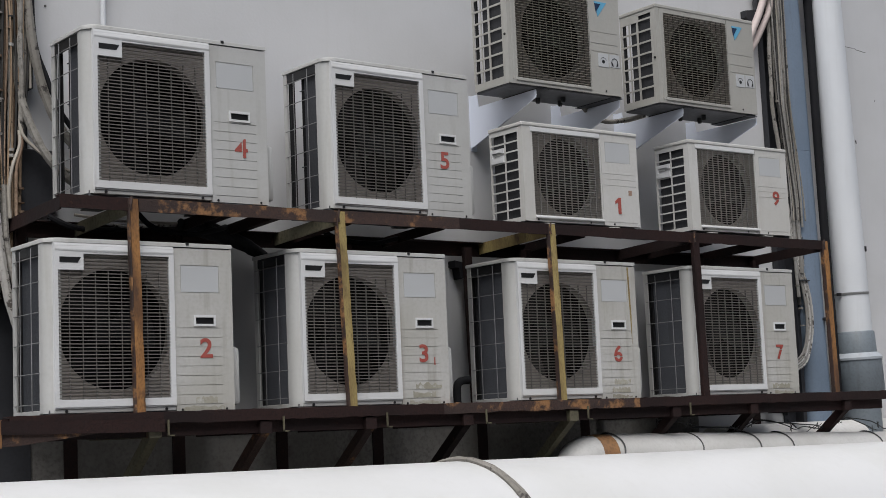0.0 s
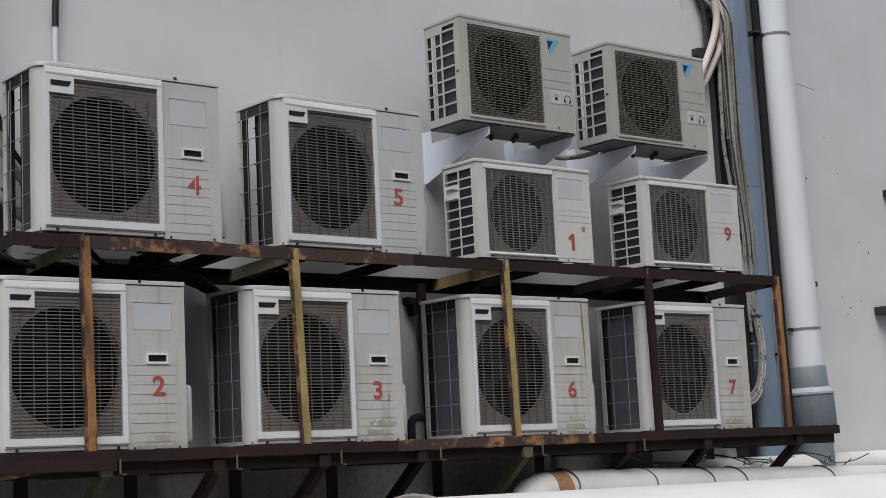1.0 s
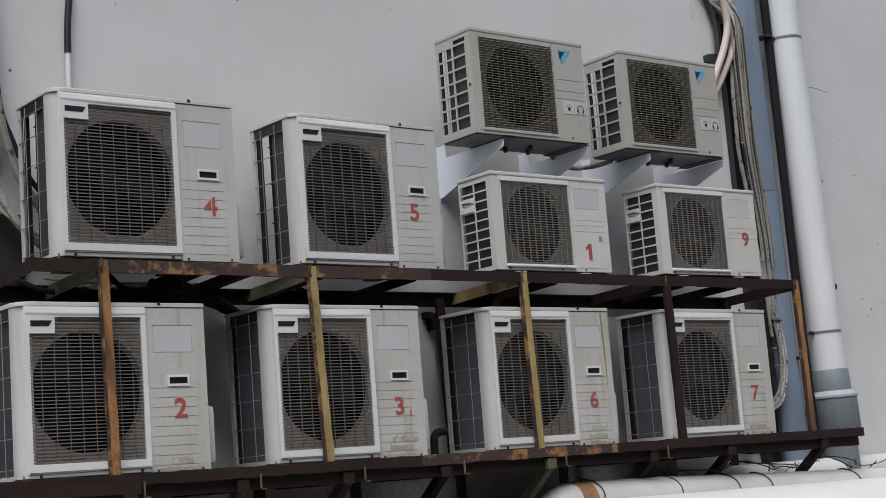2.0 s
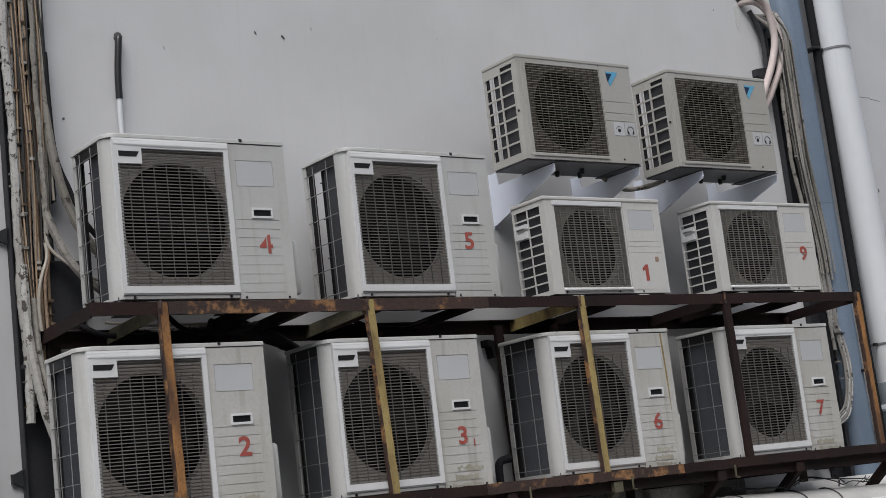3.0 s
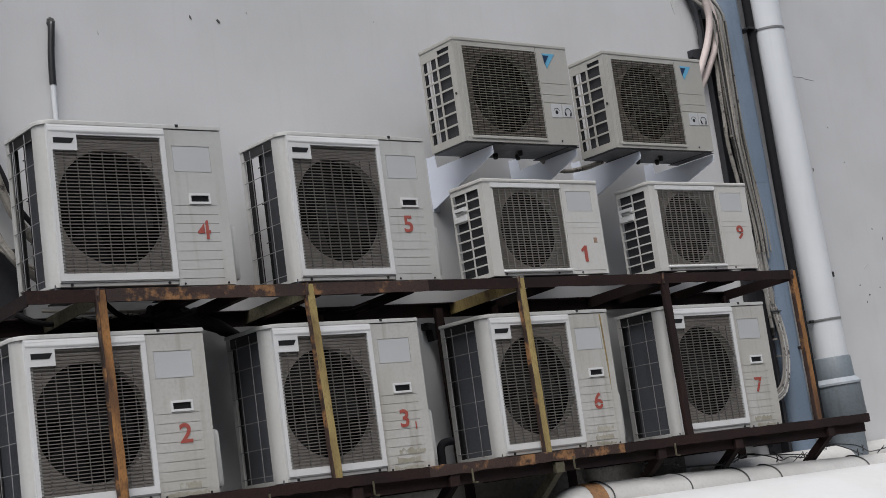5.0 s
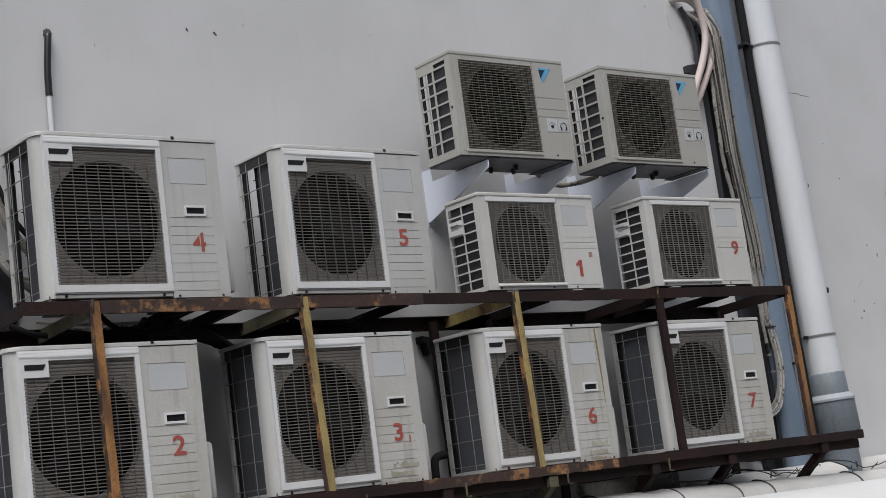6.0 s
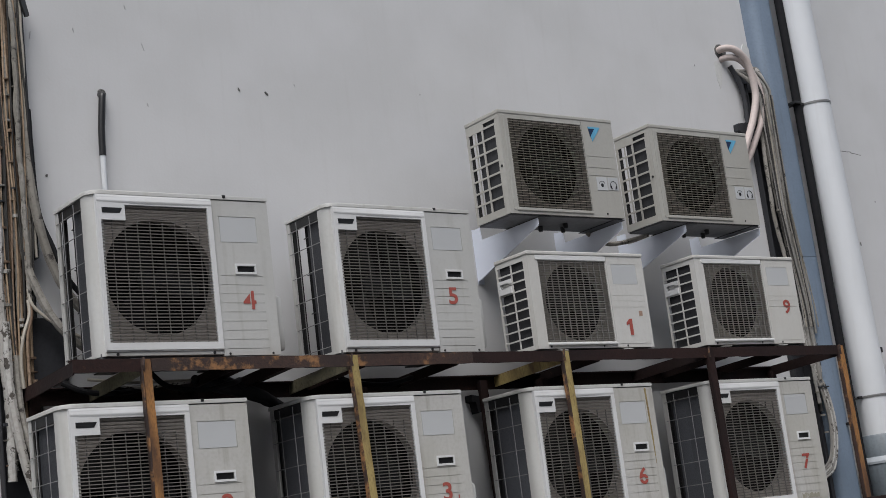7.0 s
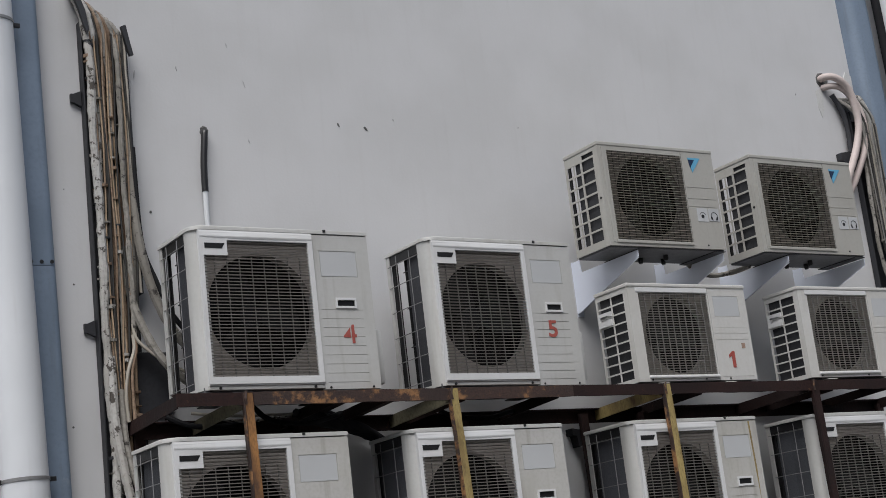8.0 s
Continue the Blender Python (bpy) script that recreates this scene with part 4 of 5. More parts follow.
for z in (2.372, 4.36, 6.4):
    clamp(pipe_r, PX, PY, PR, z)

pipe_l = thing("downpipe", pose(-1.89, 0.45, 3.4) @ pose(0, 0, 0, 0, -1.5, 0) @ pose(1.89, -0.45, -3.4), "white PVC downpipe with thin metal clamps", "pipe", "downpipes")
LX, LY, LR = -1.898, 0.455, 0.100
part("shaft", round_pipe(bmesh.new(), LX, LY, LR, 0.0, 8.3), PVC, pipe_l, smooth=True)
for z in (2.36, 4.42, 6.4):
    clamp(pipe_l, LX, LY, LR, z)


def blue_cover(x0, x1, deep, label):
    c = thing("pipe_cover", pose(x0, 0, 3.4) @ pose(0, 0, 0, 0, -1.0, 0) @ pose(-x0, 0, -3.4), label, "duct", "blue covers")
    bm = bmesh.new()
    r = 0.07 if x0 > 0 else 0.035
    y = WALL_Y - deep
    out = [(x0, WALL_Y)] + [(x0 + r - r * math.cos(a), y + r - r * math.sin(a)) for a in [radians(d) for d in (0, 15, 30, 45, 60, 75, 90)]] + [(x1 - r + r * math.sin(a), y + r - r * math.cos(a)) for a in [radians(d) for d in (0, 15, 30, 45, 60, 75, 90)]] + [(x1, WALL_Y)]
    cuts = [0.0, 1.35, 3.31, 5.3, 8.3]
    for a, b in zip(cuts, cuts[1:]):
        bm = prism(bmesh.new(), out, a + 0.001, b - 0.001)
        part("cover_length", bm, BLUE, c, smooth=True)
    for x in (0.25, 0.55, 0.85) if x0 < 0 else ():
        part("screw", lathe(bmesh.new(), [(y - 0.004, 0.009), (y + 0.002, 0.009)], 8, "y", (x0 + (x1 - x0) * x, 0, 3.328)), BAR, c)
    return c


blue_cover(3.868, 4.085, 0.11, "faded blue painted boxed pipe cover beside the white downpipe")
blue_cover(-1.82, -1.664, 0.09, "faded blue painted boxed pipe cover with screws")
black = thing("conduit", pose(0, 0, 0), "black rubber conduit between blue cover and downpipe", "conduit")
part("tube", tube(bmesh.new(), [(4.108 - 0.012 * (z - 3.4) + 0.006 * math.sin(z * 1.7), 0.47, z) for z in [0.4 * k for k in range(21)]], 0.029, 10), BLACK_PIPE, black, smooth=True)
for z in (2.2, 4.355):
    part("saddle", boxes((4.04, 4.10, 0.434, 0.591, z, z + 0.018), bev=0.004), BAR, black)
part("saddle", boxes((3.95, 3.99, 0.485, 0.52, 2.37, 2.40), bev=0.003), BAR, black)


# ---- pipe bundles ----
def run(parent, name, pts, r, mat, n=8, wobble=0.06, label="", steps=6):
    return part(name, tube(bmesh.new(), curve_through(pts, steps), r, n, wobble, rng), mat, parent, label, smooth=True)


bundle = thing("pipe_bundle", pose(0, 0, 0), "bundle of weathered lagged refrigerant pipes and cables", "pipes")
# channel behind the bundle with its wall clamps
part("tray", boxes((-1.4675, -1.2625, 0.575, 0.587, 1.2, 4.48), bev=0.002), TRAY, bundle, "dark metal cable channel")
part("tray_edge", boxes((-1.476, -1.468, 0.54, 0.587, 0.3, 4.52), bev=0.002), TRAY, bundle)
part("tray_edge", boxes((-1.262, -1.252, 0.53, 0.587, 3.2, 4.45), bev=0.002), TRAY, bundle)
for z in (4.143, 3.045, 1.97):
    part("tray_clamp", prism(bmesh.new(), [(-1.528, z + 0.02), (-1.515, z + 0.02), (-1.478, z + 0.036), (-1.478, z - 0.04), (-1.515, z - 0.022), (-1.528, z - 0.022)], 0.57, 0.589, "y"), TRAY, bundle, "black wall clamp")
mats = [LAG_WHITE, LAG_WHITE, LAG_BLACK, LAG_TAN, LAG_GREY, CABLE_TAN, LAG_TAN, LAG_GREY, CABLE_TAN, LAG_GREY, CABLE_PALE]
xs = [-1.448, -1.418, -1.398, -1.378, -1.362, -1.350, -1.335, -1.318, -1.305, -1.288, -1.272]
rs = [0.020, 0.017, 0.009, 0.010, 0.011, 0.007, 0.010, 0.013, 0.007, 0.014, 0.007]
for i, (x, r, mat) in enumerate(zip(xs, rs, mats)):
    low = [2.2, 2.25, 2.4, 2.3, 2.9, 2.35, 2.95, 3.0, 2.3, 3.1, 3.2][i]
    pts = []
    for k in range(14):
        z = 4.48 - (4.48 - low) * k / 13
        squeeze = max(0.0, (3.3 - z)) * 0.16
        xx = x + (-1.43 - x) * min(squeeze, 0.6) * (i > 1) + 0.005 * math.sin(z * 6 + i * 2) + rng.uniform(-0.004, 0.004)
        pts.append((xx, 0.535 + 0.014 * math.sin(i * 2.4) - (r if i in (0, 7) else 0), z))
    pts[:1] = [(x - 0.062 + 0.004 * i, 0.61, 4.68 - 0.012 * i), (x - 0.05, 0.555, 4.65 - 0.012 * i), (x - 0.025, 0.53, 4.57 - 0.008 * i), (x - 0.006, 0.53, 4.46)]
    run(bundle, "lagged_pipe" if r > 0.008 else "cable", pts, r, mat, 8, 0.16 if r > 0.008 else 0.06)
# thin wires threaded between the pipes
for i in range(9):
    x = -1.44 + 0.02 * i + rng.uniform(-0.006, 0.006)
    pts = [(x + 0.007 * math.sin(z * 5 + i) + max(0.0, 3.3 - z) * (-1.40 - x) * 0.5, 0.515 + rng.uniform(-0.004, 0.004), z) for z in [4.46 - 0.14 * k for k in range(14 if i < 5 else 12)]]
    run(bundle, "cable", pts, 0.0046, (LAG_TAN, CABLE_TAN, LAG_BLACK)[i % 3], 6, 0.0)
# tape bands round the white lagging
for k in range(56):
    z = 4.4 - 0.039 * k + rng.uniform(-0.03, 0.03)
    x = rng.choice((-1.448, -1.418, -1.362, -1.318))
    wide = 0.0215 if x < -1.4 else 0.0155
    part("tape_band", lathe(bmesh.new(), [(z, wide), (z + rng.uniform(0.004, 0.016), wide + 0.001)], 8, "z", (x + rng.uniform(-0.004, 0.004), 0.524, 0)), rng.choice((LAG_GREY, TRAY, LAG_WHITE, LAG_TAN)), bundle)
part("torn_wrap", prism(bmesh.new(), [(-1.285, 4.50), (-1.262, 4.51), (-1.245, 4.42), (-1.232, 4.36), (-1.25, 4.355), (-1.268, 4.42)], 0.50, 0.52, "y"), TRAY, bundle, "torn black pipe wrap")
part("torn_wrap", prism(bmesh.new(), [(-1.55, 4.71), (-1.52, 4.72), (-1.462, 4.56), (-1.447, 4.46), (-1.462, 4.45), (-1.492, 4.56)], 0.49, 0.51, "y"), TRAY, bundle, "torn black pipe wrap")
# tails that leave towards the machines
run(bundle, "lagged_pipe", [(-1.285, 0.56, 4.30), (-1.28, 0.545, 3.95), (-1.275, 0.53, 3.70), (-1.268, 0.51, 3.45), (-1.225, 0.50, 3.22), (-1.165, 0.48, 3.05), (-1.08, 0.46, 2.93), (-0.95, 0.44, 2.84)], 0.022, LAG_GREY)
run(bundle, "cable", [(-1.262, 0.52, 3.9), (-1.255, 0.51, 3.45), (-1.20, 0.50, 3.25), (-1.14, 0.47, 3.08), (-1.05, 0.45, 2.97), (-0.92, 0.42, 2.9)], 0.012, BLACK_PIPE)
run(bundle, "lagged_pipe", [(-1.335, 0.57, 3.75), (-1.33, 0.56, 3.45), (-1.318, 0.53, 3.2), (-1.30, 0.50, 3.08), (-1.24, 0.48, 2.93), (-1.16, 0.46, 2.82), (-1.05, 0.44, 2.74), (-0.9, 0.42, 2.7)], 0.02, LAG_GREY)
run(bundle, "cable", [(-1.325, 0.51, 3.05), (-1.312, 0.50, 2.975), (-1.24, 0.48, 2.90), (-1.12, 0.45, 2.82), (-1.02, 0.43, 2.78)], 0.008, CABLE_PALE)
run(bundle, "cable", [(-1.328, 0.51, 3.0), (-1.33, 0.50, 2.93), (-1.368, 0.49, 2.83), (-1.385, 0.49, 2.72), (-1.38, 0.49, 2.60)], 0.008, CABLE_PALE)
run(bundle, "cable", [(-1.324, 0.51, 3.0), (-1.32, 0.50, 2.93), (-1.348, 0.49, 2.83), (-1.352, 0.49, 2.72), (-1.352, 0.49, 2.60)], 0.008, LAG_TAN)
run(bundle, "lagged_pipe", [(-1.44, 0.51, 2.9), (-1.44, 0.50, 2.6), (-1.42, 0.48, 2.38), (-1.39, 0.46, 2.2), (-1.34, 0.43, 2.05), (-1.25, 0.40, 1.97)], 0.022, LAG_WHITE)
run(bundle, "lagged_pipe", [(-1.40, 0.51, 2.75), (-1.395, 0.50, 2.5), (-1.375, 0.48, 2.36), (-1.35, 0.46, 2.22), (-1.31, 0.42, 2.13)], 0.016, LAG_GREY)
part("junction_box", boxes((-1.318, -1.14, 0.555, 0.588, 2.64, 2.93), bev=0.006), TRAY, bundle, "dark grey wall box behind the pipes")

right = thing("pipe_bundle", pose(0, 0, 0), "bundle of grey lagged pipes and cables beside blue cover", "pipes")
part("tray", boxes((3.7225, 3.8335, 0.578, 0.588, 1.3, 4.45), bev=0.002), TRAY, right, "dark metal cable channel")
# dark edge put in for the shaded wall left of the bundle
part("tray_edge", boxes((3.715, 3.722, 0.545, 0.588, 1.6, 4.5), bev=0.002), TRAY, right)
# dark strip drawn for the shadow line along the blue cover
part("tray_edge", boxes((3.834, 3.8655, 0.515, 0.588, 1.3, 4.52), bev=0.002), TRAY, right)
for i in range(10):
    x = 3.735 + 0.014 * i
    r = (0.013, 0.009, 0.011, 0.010, 0.014, 0.009, 0.012, 0.0085, 0.014, 0.010)[i]
    mat = (LAG_GREY, LAG_BLACK, CABLE_GREY, LAG_GREY, CABLE_GREY, LAG_GREY, LAG_BLACK, CABLE_GREY, LAG_WHITE, LAG_GREY)[i]
    low = (3.0, 2.9, 2.35, 3.05, 2.5, 2.6, 2.3, 2.8, 2.55, 2.6)[i]
    pts = [(x + max(0.0, min(1.0, (3.6 - z) / 0.6)) * (0.93 - 0.055 * i) * 0.085 + 0.010 * math.sin(z * 3.1 + i * 1.7) + rng.uniform(-0.006, 0.006), 0.49 + 0.018 * math.cos(i * 2.2), z) for z in [low + (4.45 - low) * k / 12 for k in range(13)]]
    pts.append((x - 0.05, 0.52, 4.53 + 0.008 * i))
    pts.append((x - 0.09, 0.59, 4.60))
    run(right, "lagged_pipe" if r > 0.009 else "cable", pts, r, mat, 8, 0.10)
for i in range(8):
    x = 3.74 + 0.016 * i
    pts = [(x + max(0.0, min(1.0, (3.6 - z) / 0.6)) * 0.055 + 0.012 * math.sin(z * 2.3 + i * 2.1), 0.465 + 0.008 * math.cos(i * 3.0), z) for z in [4.40 - 0.13 * k for k in range(13)]]
    run(right, "cable", pts, 0.005, (CABLE_GREY, LAG_BLACK, CABLE_PALE, LAG_GREY)[i % 4], 6, 0.0)
for k in range(22):
    z = 4.3 - 0.10 * k + rng.uniform(-0.04, 0.04)
    x = 3.75 + 0.10 * rng.random() + max(0.0, min(0.05, (3.6 - z) * 0.08))
    part("tape_band", lathe(bmesh.new(), [(z, 0.016), (z + rng.uniform(0.004, 0.012), 0.017)], 8, "z", (x, 0.485, 0)), rng.choice((LAG_GREY, TRAY)), right)
for k, mat in enumerate((LAG_WHITE, CABLE_GREY, LAG_WHITE, LAG_GREY, CABLE_GREY)):
    r0 = 0.014 * k
    run(right, "cable", [(3.80 - r0 * 0.5, 0.50, 2.95), (3.83 - r0 * 0.5, 0.49, 2.65), (3.915 - r0, 0.48, 2.42), (3.93 - r0, 0.47, 2.22), (3.88 - r0, 0.46, 2.03), (3.76 - r0, 0.44, 1.90 + 0.01 * k), (3.45, 0.42, 1.84 + 0.01 * k)], 0.0075, mat)
part("cable_tie", boxes((3.825, 3.925, 0.465, 0.505, 2.45, 2.458), bev=0.002), TRAY, right)
pink = thing("insulated_pipe", pose(0, 0, 0), "pair of pinkish insulated pipes leaving a wall hole", "pipe")
run(pink, "pipe", [(3.545, 0.62, 4.72), (3.55, 0.54, 4.725), (3.61, 0.50, 4.705), (3.69, 0.49, 4.63), (3.722, 0.49, 4.50), (3.72, 0.49, 4.38), (3.66, 0.49, 4.23), (3.575, 0.48, 4.10), (3.48, 0.46, 3.98)], 0.024, PINK, 10, 0.02)
run(pink, "pipe", [(3.56, 0.62, 4.665), (3.57, 0.55, 4.665), (3.66, 0.52, 4.65), (3.75, 0.50, 4.54), (3.775, 0.49, 4.40), (3.745, 0.49, 4.24), (3.655, 0.50, 4.08), (3.55, 0.49, 3.95), (3.42, 0.47, 3.84), (3.25, 0.44, 3.76)], 0.021, PINK, 10, 0.02)
part("hole_rim", lathe(bmesh.new(), [(WALL_Y - 0.006, 0.05), (WALL_Y + 0.001, 0.056)], 9, "y", (3.565, 0, 4.72)), CHIP, pink, "ragged dark wall hole")
part("wrap", tube(bmesh.new(), curve_through([(3.605, 0.565, 4.615), (3.665, 0.555, 4.5), (3.68, 0.55, 4.36), (3.67, 0.55, 4.22)]), 0.018, 8, 0.2, rng), TRAY, pink, "torn dark pipe wrap", smooth=True)
part("clamp", prism(bmesh.new(), [(3.57, 4.21), (3.66, 4.225), (3.66, 4.12), (3.57, 4.165)], 0.545, 0.588, "y"), TRAY, pink)

hose = thing("drain_hose", pose(0, 0, 0), "thin pipe, black sleeved above and white below", "pipe")
part("black_sleeve", tube(bmesh.new(), curve_through([(-0.865, 0.60, 4.03), (-0.868, 0.566, 4.022), (-0.874, 0.558, 3.99), (-0.888, 0.558, 3.85), (-0.892, 0.558, 3.715)]), 0.0165, 10), BAR, hose, smooth=True)
part("white_pipe", tube(bmesh.new(), curve_through([(-0.892, 0.558, 3.72), (-0.893, 0.558, 3.5), (-0.88, 0.56, 3.0), (-0.88, 0.56, 2.72)]), 0.013, 10), PVC, hose, smooth=True)
part("hole_rim", lathe(bmesh.new(), [(WALL_Y - 0.008, 0.016), (WALL_Y + 0.001, 0.024)], 7, "y", (-0.858, 0, 4.04)), CHIP, hose, "ragged dark wall hole")

# service tails behind and under the machines
for (x, z), k in (((-0.29, 2.86), 0), ((-0.48, 1.87), 2)):
    tail = thing("service_pipe", pose(0, 0, 0), "black insulated refrigerant tail beside a unit", "pipe", "service tails")
    run(tail, "pipe", [(x - 0.1, 0.12, z), (x - 0.02, 0.14, z + 0.01), (x + 0.03, 0.2, z - 0.02), (x + 0.02, 0.32, z - 0.1), (x + 0.0, 0.5, z - 0.14)], 0.018, BLACK_PIPE)
for pts, mat in (([(-1.1, 0.45, 2.625), (-0.9, 0.40, 2.60), (-0.6, 0.38, 2.60), (-0.45, 0.42, 2.625)], CABLE_PALE), ([(-1.0, 0.48, 2.61), (-0.85, 0.44, 2.58), (-0.7, 0.42, 2.59), (-0.5, 0.45, 2.61)], LAG_WHITE)):
    tail = thing("loose_cable", pose(0, 0, 0), "pale loose cable lying along the rack", "cable", "loose cables")
    run(tail, "sheath", pts, 0.007, mat)
for pts in ([(-0.85, 0.33, 2.63), (-0.78, 0.30, 2.56), (-0.6, 0.30, 2.54), (-0.45, 0.33, 2.57), (-0.35, 0.42, 2.60)], [(0.15, 0.40, 2.62), (0.25, 0.36, 2.56), (0.45, 0.36, 2.545), (0.62, 0.40, 2.58), (0.75, 0.5, 2.6)], [(-1.2, 0.5, 2.62), (-1.1, 0.46, 2.57), (-0.95, 0.44, 2.56), (-0.8, 0.48, 2.59)]):
    tail = thing("drain_hose", pose(0, 0, 0), "black drain hose sagging below the upper rack", "hose", "black hoses")
    run(tail, "sheath", pts, 0.013, BLACK_PIPE)
for k in range(5):
    tail = thing("drain_hose", pose(0, 0, 0), "thick black insulated hose bundled behind the rack", "hose", "black hoses")
    run(tail, "sheath", [(-0.62 + 0.05 * k, 0.36 + 0.02 * k, 2.60), (-0.48 + 0.05 * k, 0.42, 2.565 - 0.006 * k), (-0.30 + 0.04 * k, 0.48, 2.545 - 0.012 * k), (-0.14 + 0.03 * k, 0.525, 2.51 - 0.02 * k), (-0.07 + 0.03 * k, 0.54, 2.36), (-0.06 + 0.03 * k, 0.54, 1.9)], 0.022 + 0.003 * (k % 3), BLACK_PIPE, 10, 0.1)
tail = thing("drain_hose", pose(0, 0, 0), "grey hose slung between the wall-hung units", "hose")
run(tail, "sheath", [(1.86, 0.28, 3.36), (1.98, 0.33, 3.325), (2.12, 0.36, 3.315), (2.26, 0.33, 3.335), (2.34, 0.28, 3.36)], 0.014, LAG_GREY)
patch_bm = prism(bmesh.new(), [(3.76, 4.74), (3.80, 4.80), (3.85, 4.77), (3.866, 4.66), (3.862, 4.52), (3.84, 4.47), (3.835, 4.56), (3.80, 4.63), (3.77, 4.68)], WALL_Y - 0.006, WALL_Y + 0.002, "y")
finish("plaster_patch", patch_bm, PLASTER, wall_north)
finish("plaster_patch", prism(bmesh.new(), [(3.49, 4.64), (3.53, 4.66), (3.55, 4.60), (3.54, 4.52), (3.51, 4.46), (3.49, 4.53)], WALL_Y - 0.003, WALL_Y + 0.002, "y"), PLASTER, wall_north)
valve = thing("pipe_elbow", pose(0, 0, 0), "black pipe elbow standing on the lower rack", "pipe")
run(valve, "elbow", [(0.90, 0.3, LOW_Z), (0.90, 0.3, 1.78), (0.905, 0.3, 1.825), (0.93, 0.3, 1.845), (0.98, 0.3, 1.85)], 0.021, BLACK_PIPE, 10, 0.0)
stud = thing("wall_clamp", pose(0, 0, 0), "black metal wall clamp behind the rack", "clamp")
part("jaw", prism(bmesh.new(), [(1.10, 2.50), (1.165, 2.49), (1.165, 2.41), (1.135, 2.40), (1.125, 2.46), (1.10, 2.465)], 0.53, 0.591, "y"), BLACK_PIPE, stud)

# ---- white pipes below the rack ----
big = thing("large_pipe", pose(0, -1.0, 0.0), "large smooth white pipe with a cable tied over it", "pipe")
R_BIG = 0.65
bm = bmesh.new()
n = 64
rings = [[bm.verts.new((x, R_BIG * math.cos(2 * math.pi * k / n), zt - R_BIG + R_BIG * math.sin(2 * math.pi * k / n))) for k in range(n)] for x, zt in ((-9, 1.555), (12, 1.36))]
for k in range(n):
    bm.faces.new((rings[0][k], rings[0][(k + 1) % n], rings[1][(k + 1) % n], rings[1][k]))
bm.faces.new(rings[0])
bm.faces.new(rings[1])
part("shell", bm, BIG_PIPE, big, smooth=True)
for x in (-6, 0, 6):
    part("saddle", boxes((x - 0.15, x + 0.15, -0.5, 0.5, 0.0, 0.42), bev=0.01), CONCRETE, big, "concrete saddle")
bm = bmesh.new()
for off, r in ((0.0, 0.012), (0.018, 0.009)):
    tube(bm, [(-0.10 + off + 0.02 * math.sin(a * 2.0), (R_BIG + 0.009) * math.cos(a), 1.472 - R_BIG + (R_BIG + 0.009) * math.sin(a)) for a in [radians(d) for d in range(60, 241, 6)]], r, 6, 0.15, rng)
part("tie_cable", bm, LAG_GREY, big, "grey twisted cable tied round the pipe", smooth=True)

lag = thing("lagged_pipe", pose(1.78, 0, 1.42) @ pose(0, 0, 0, 0, 1.66, 0) @ pose(-1.78, 0, -1.385), "white clad pipe with rust-stained end and wire", "pipe", "low pipes")
bm = lathe(bmesh.new(), [(1.72, 0.118), (1.76, 0.122), (2.27, 0.122), (2.28, 0.125), (2.75, 0.125), (2.76, 0.122), (9.0, 0.122)], 32, "x", (0, 0.1, 1.385))
part("cladding", bm, LAGGED_PIPE, lag, smooth=True)
part("rust_collar", lathe(bmesh.new(), [(1.615, 0.112), (1.625, 0.119), (1.72, 0.119)], 32, "x", (0, 0.1, 1.385)), RUST_BAND, lag, "rust-brown collar", smooth=True)
run(lag, "elbow", [(1.63, 0.1, 1.385), (1.58, 0.1, 1.383), (1.53, 0.1, 1.36), (1.50, 0.1, 1.31), (1.49, 0.1, 1.24), (1.49, 0.1, 0.9), (1.49, 0.1, 0.0)], 0.112, LAGGED_PIPE, 20, 0.0)
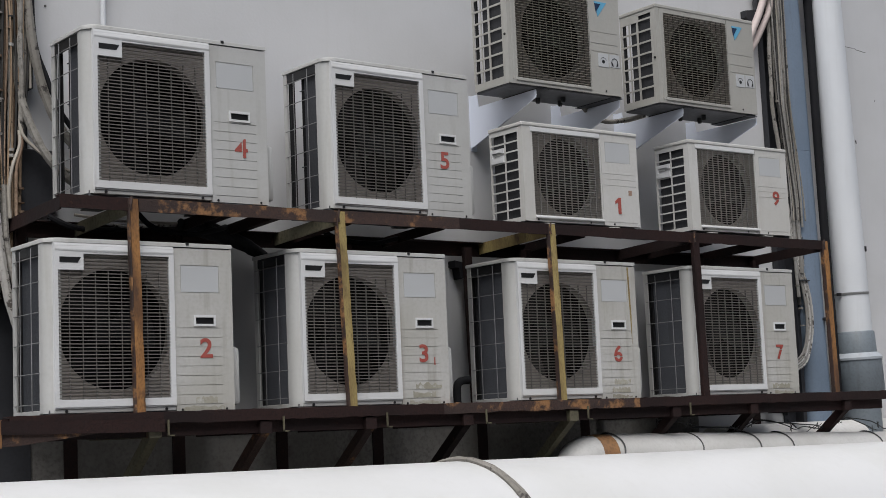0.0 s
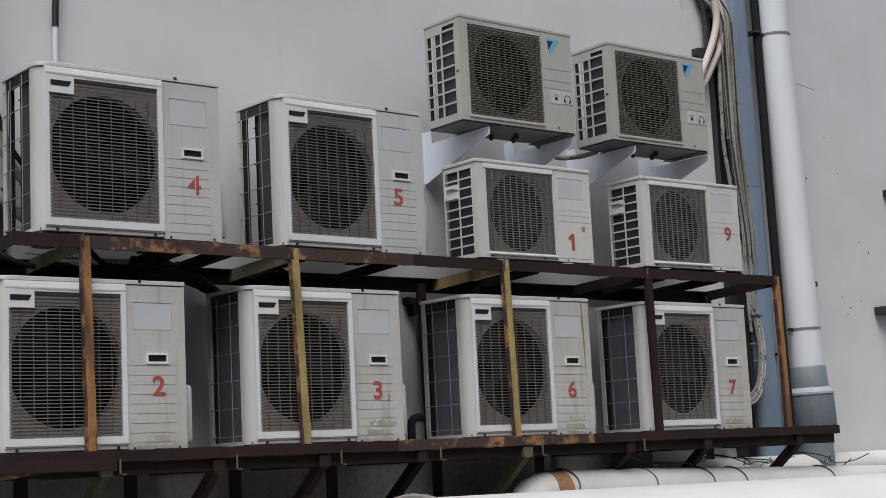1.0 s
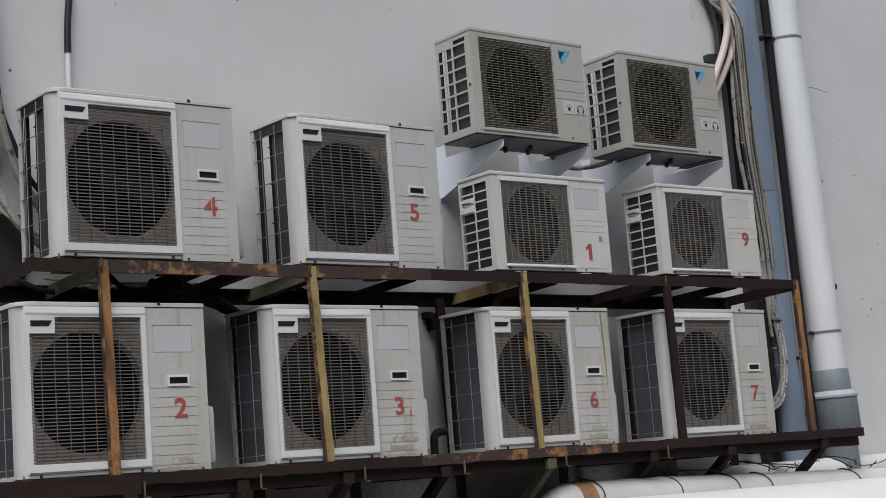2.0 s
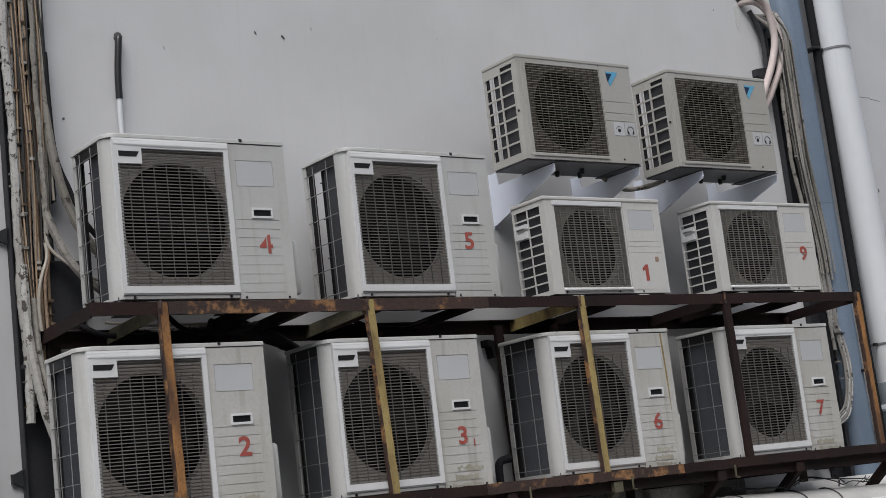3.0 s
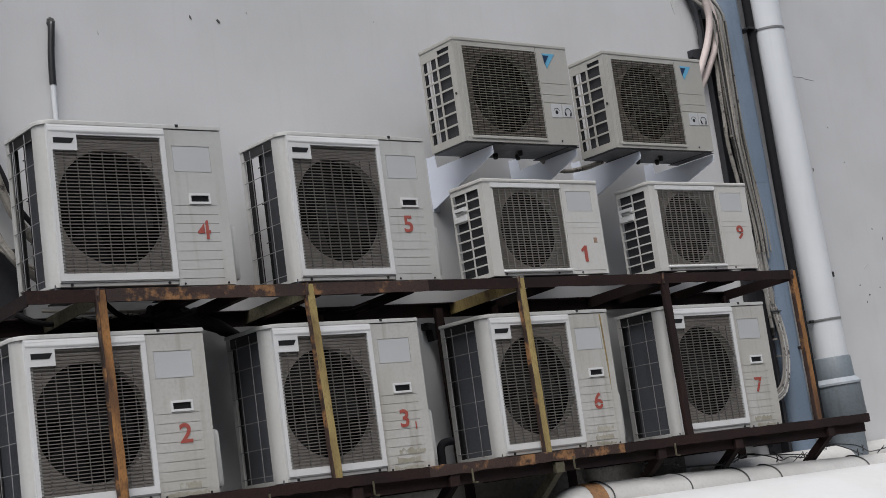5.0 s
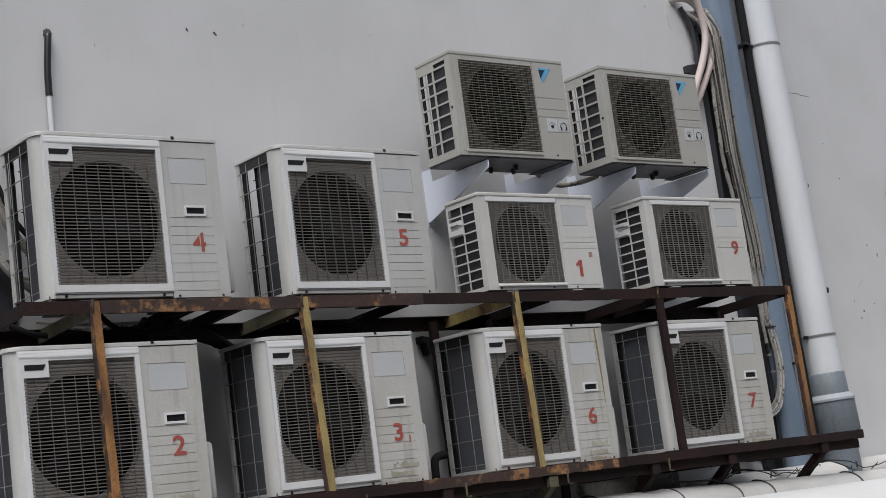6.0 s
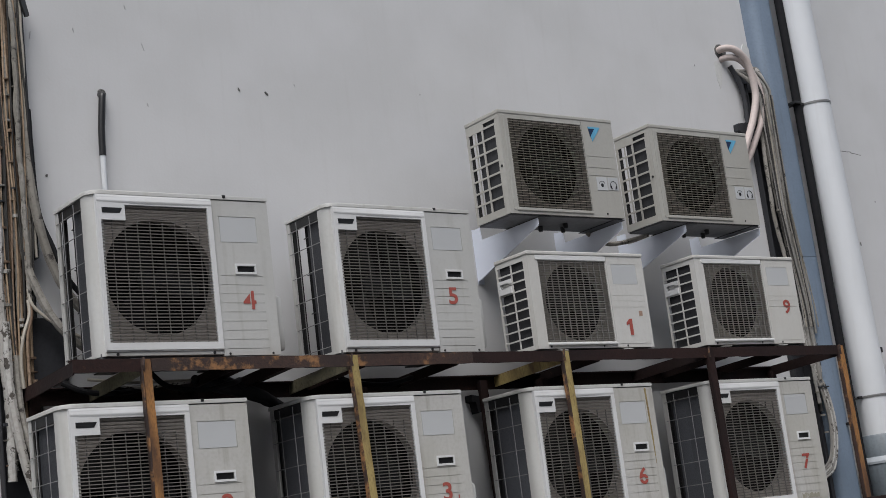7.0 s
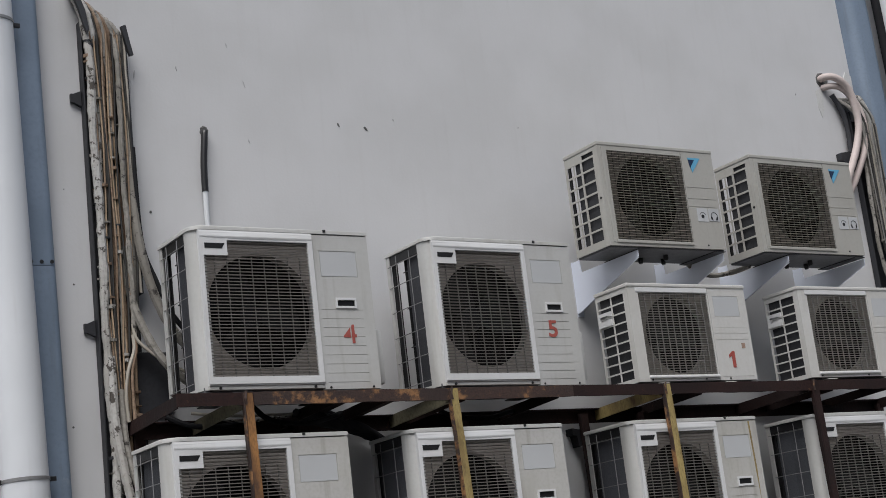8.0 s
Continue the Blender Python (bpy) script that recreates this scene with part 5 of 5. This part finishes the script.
for x in (1.74, 2.33, 2.80, 3.08, 3.9):
    bm = tube(bmesh.new(), [(x + 0.015 * math.sin(a * 3), 0.1 + 0.127 * math.cos(a), 1.385 + 0.127 * math.sin(a)) for a in [radians(d) for d in range(-20, 221, 10)]], 0.0045, 5)
    part("tie_wire", bm, BAR, lag, smooth=True)
low = thing("lagged_pipe", pose(0, 0, 0), "white pipe along the foot of the wall", "pipe", "low pipes")
part("cladding", lathe(bmesh.new(), [(2.9, 0.09), (2.92, 0.1), (9.0, 0.1)], 28, "x", (0, 0.45, 1.455)), LAGGED_PIPE, low, smooth=True)

barbed = thing("barbed_wire", pose(0, 0, 0), "tangled dark barbed wire over the white pipe", "wire")
bm = bmesh.new()
for j in range(2):
    pts = [(2.05 + 0.3 * j + 0.13 * k + rng.uniform(-0.06, 0.06), 0.1 + 0.05 * math.sin(k * 1.3 + j) + rng.uniform(-0.04, 0.04), 1.545 - 0.0037 * k + max(0.0, 0.05 * math.sin(k * 1.1 + j * 2)) + rng.uniform(0, 0.025)) for k in range(17)]
    line = curve_through(pts, 4)
    tube(bm, line, 0.0034, 5)
    for p in line[2::8]:
        for q in [[rng.choice((-1, 1)) * rng.uniform(0.006, 0.018) for _ in range(3)] for _ in range(2)]:
            tube(bm, [p - Vector(q) * 1.5, p + Vector(q) * 1.5], 0.0024, 4)
part("strand", bm, BAR, barbed)

# things on the wall past the downpipe
clip = thing("wall_clip", pose(0, 0, 0), "small black clip on the wall beside the downpipe", "clip")
part("jaw", boxes((4.596, 4.640, 0.55, 0.591, 2.679, 2.716), bev=0.004), BAR, clip)
far = thing("wall_hook", pose(0, 0, 0), "black wall hook with thin hanging pale cable", "hook")
part("hook", boxes((5.53, 5.66, 0.52, 0.591, 3.37, 3.42), bev=0.006), BAR, far)
part("cable", tube(bmesh.new(), [(5.56, 0.53, 3.38), (5.565, 0.53, 3.1), (5.58, 0.53, 2.8)], 0.009, 6), PVC, far, smooth=True)
far2 = thing("wall_clamp", pose(0, 0, 0), "black metal clamp on the bare wall", "clamp")
part("jaw", boxes((5.305, 5.50, 0.50, 0.591, 2.50, 2.56), bev=0.008), TRAY, far2)
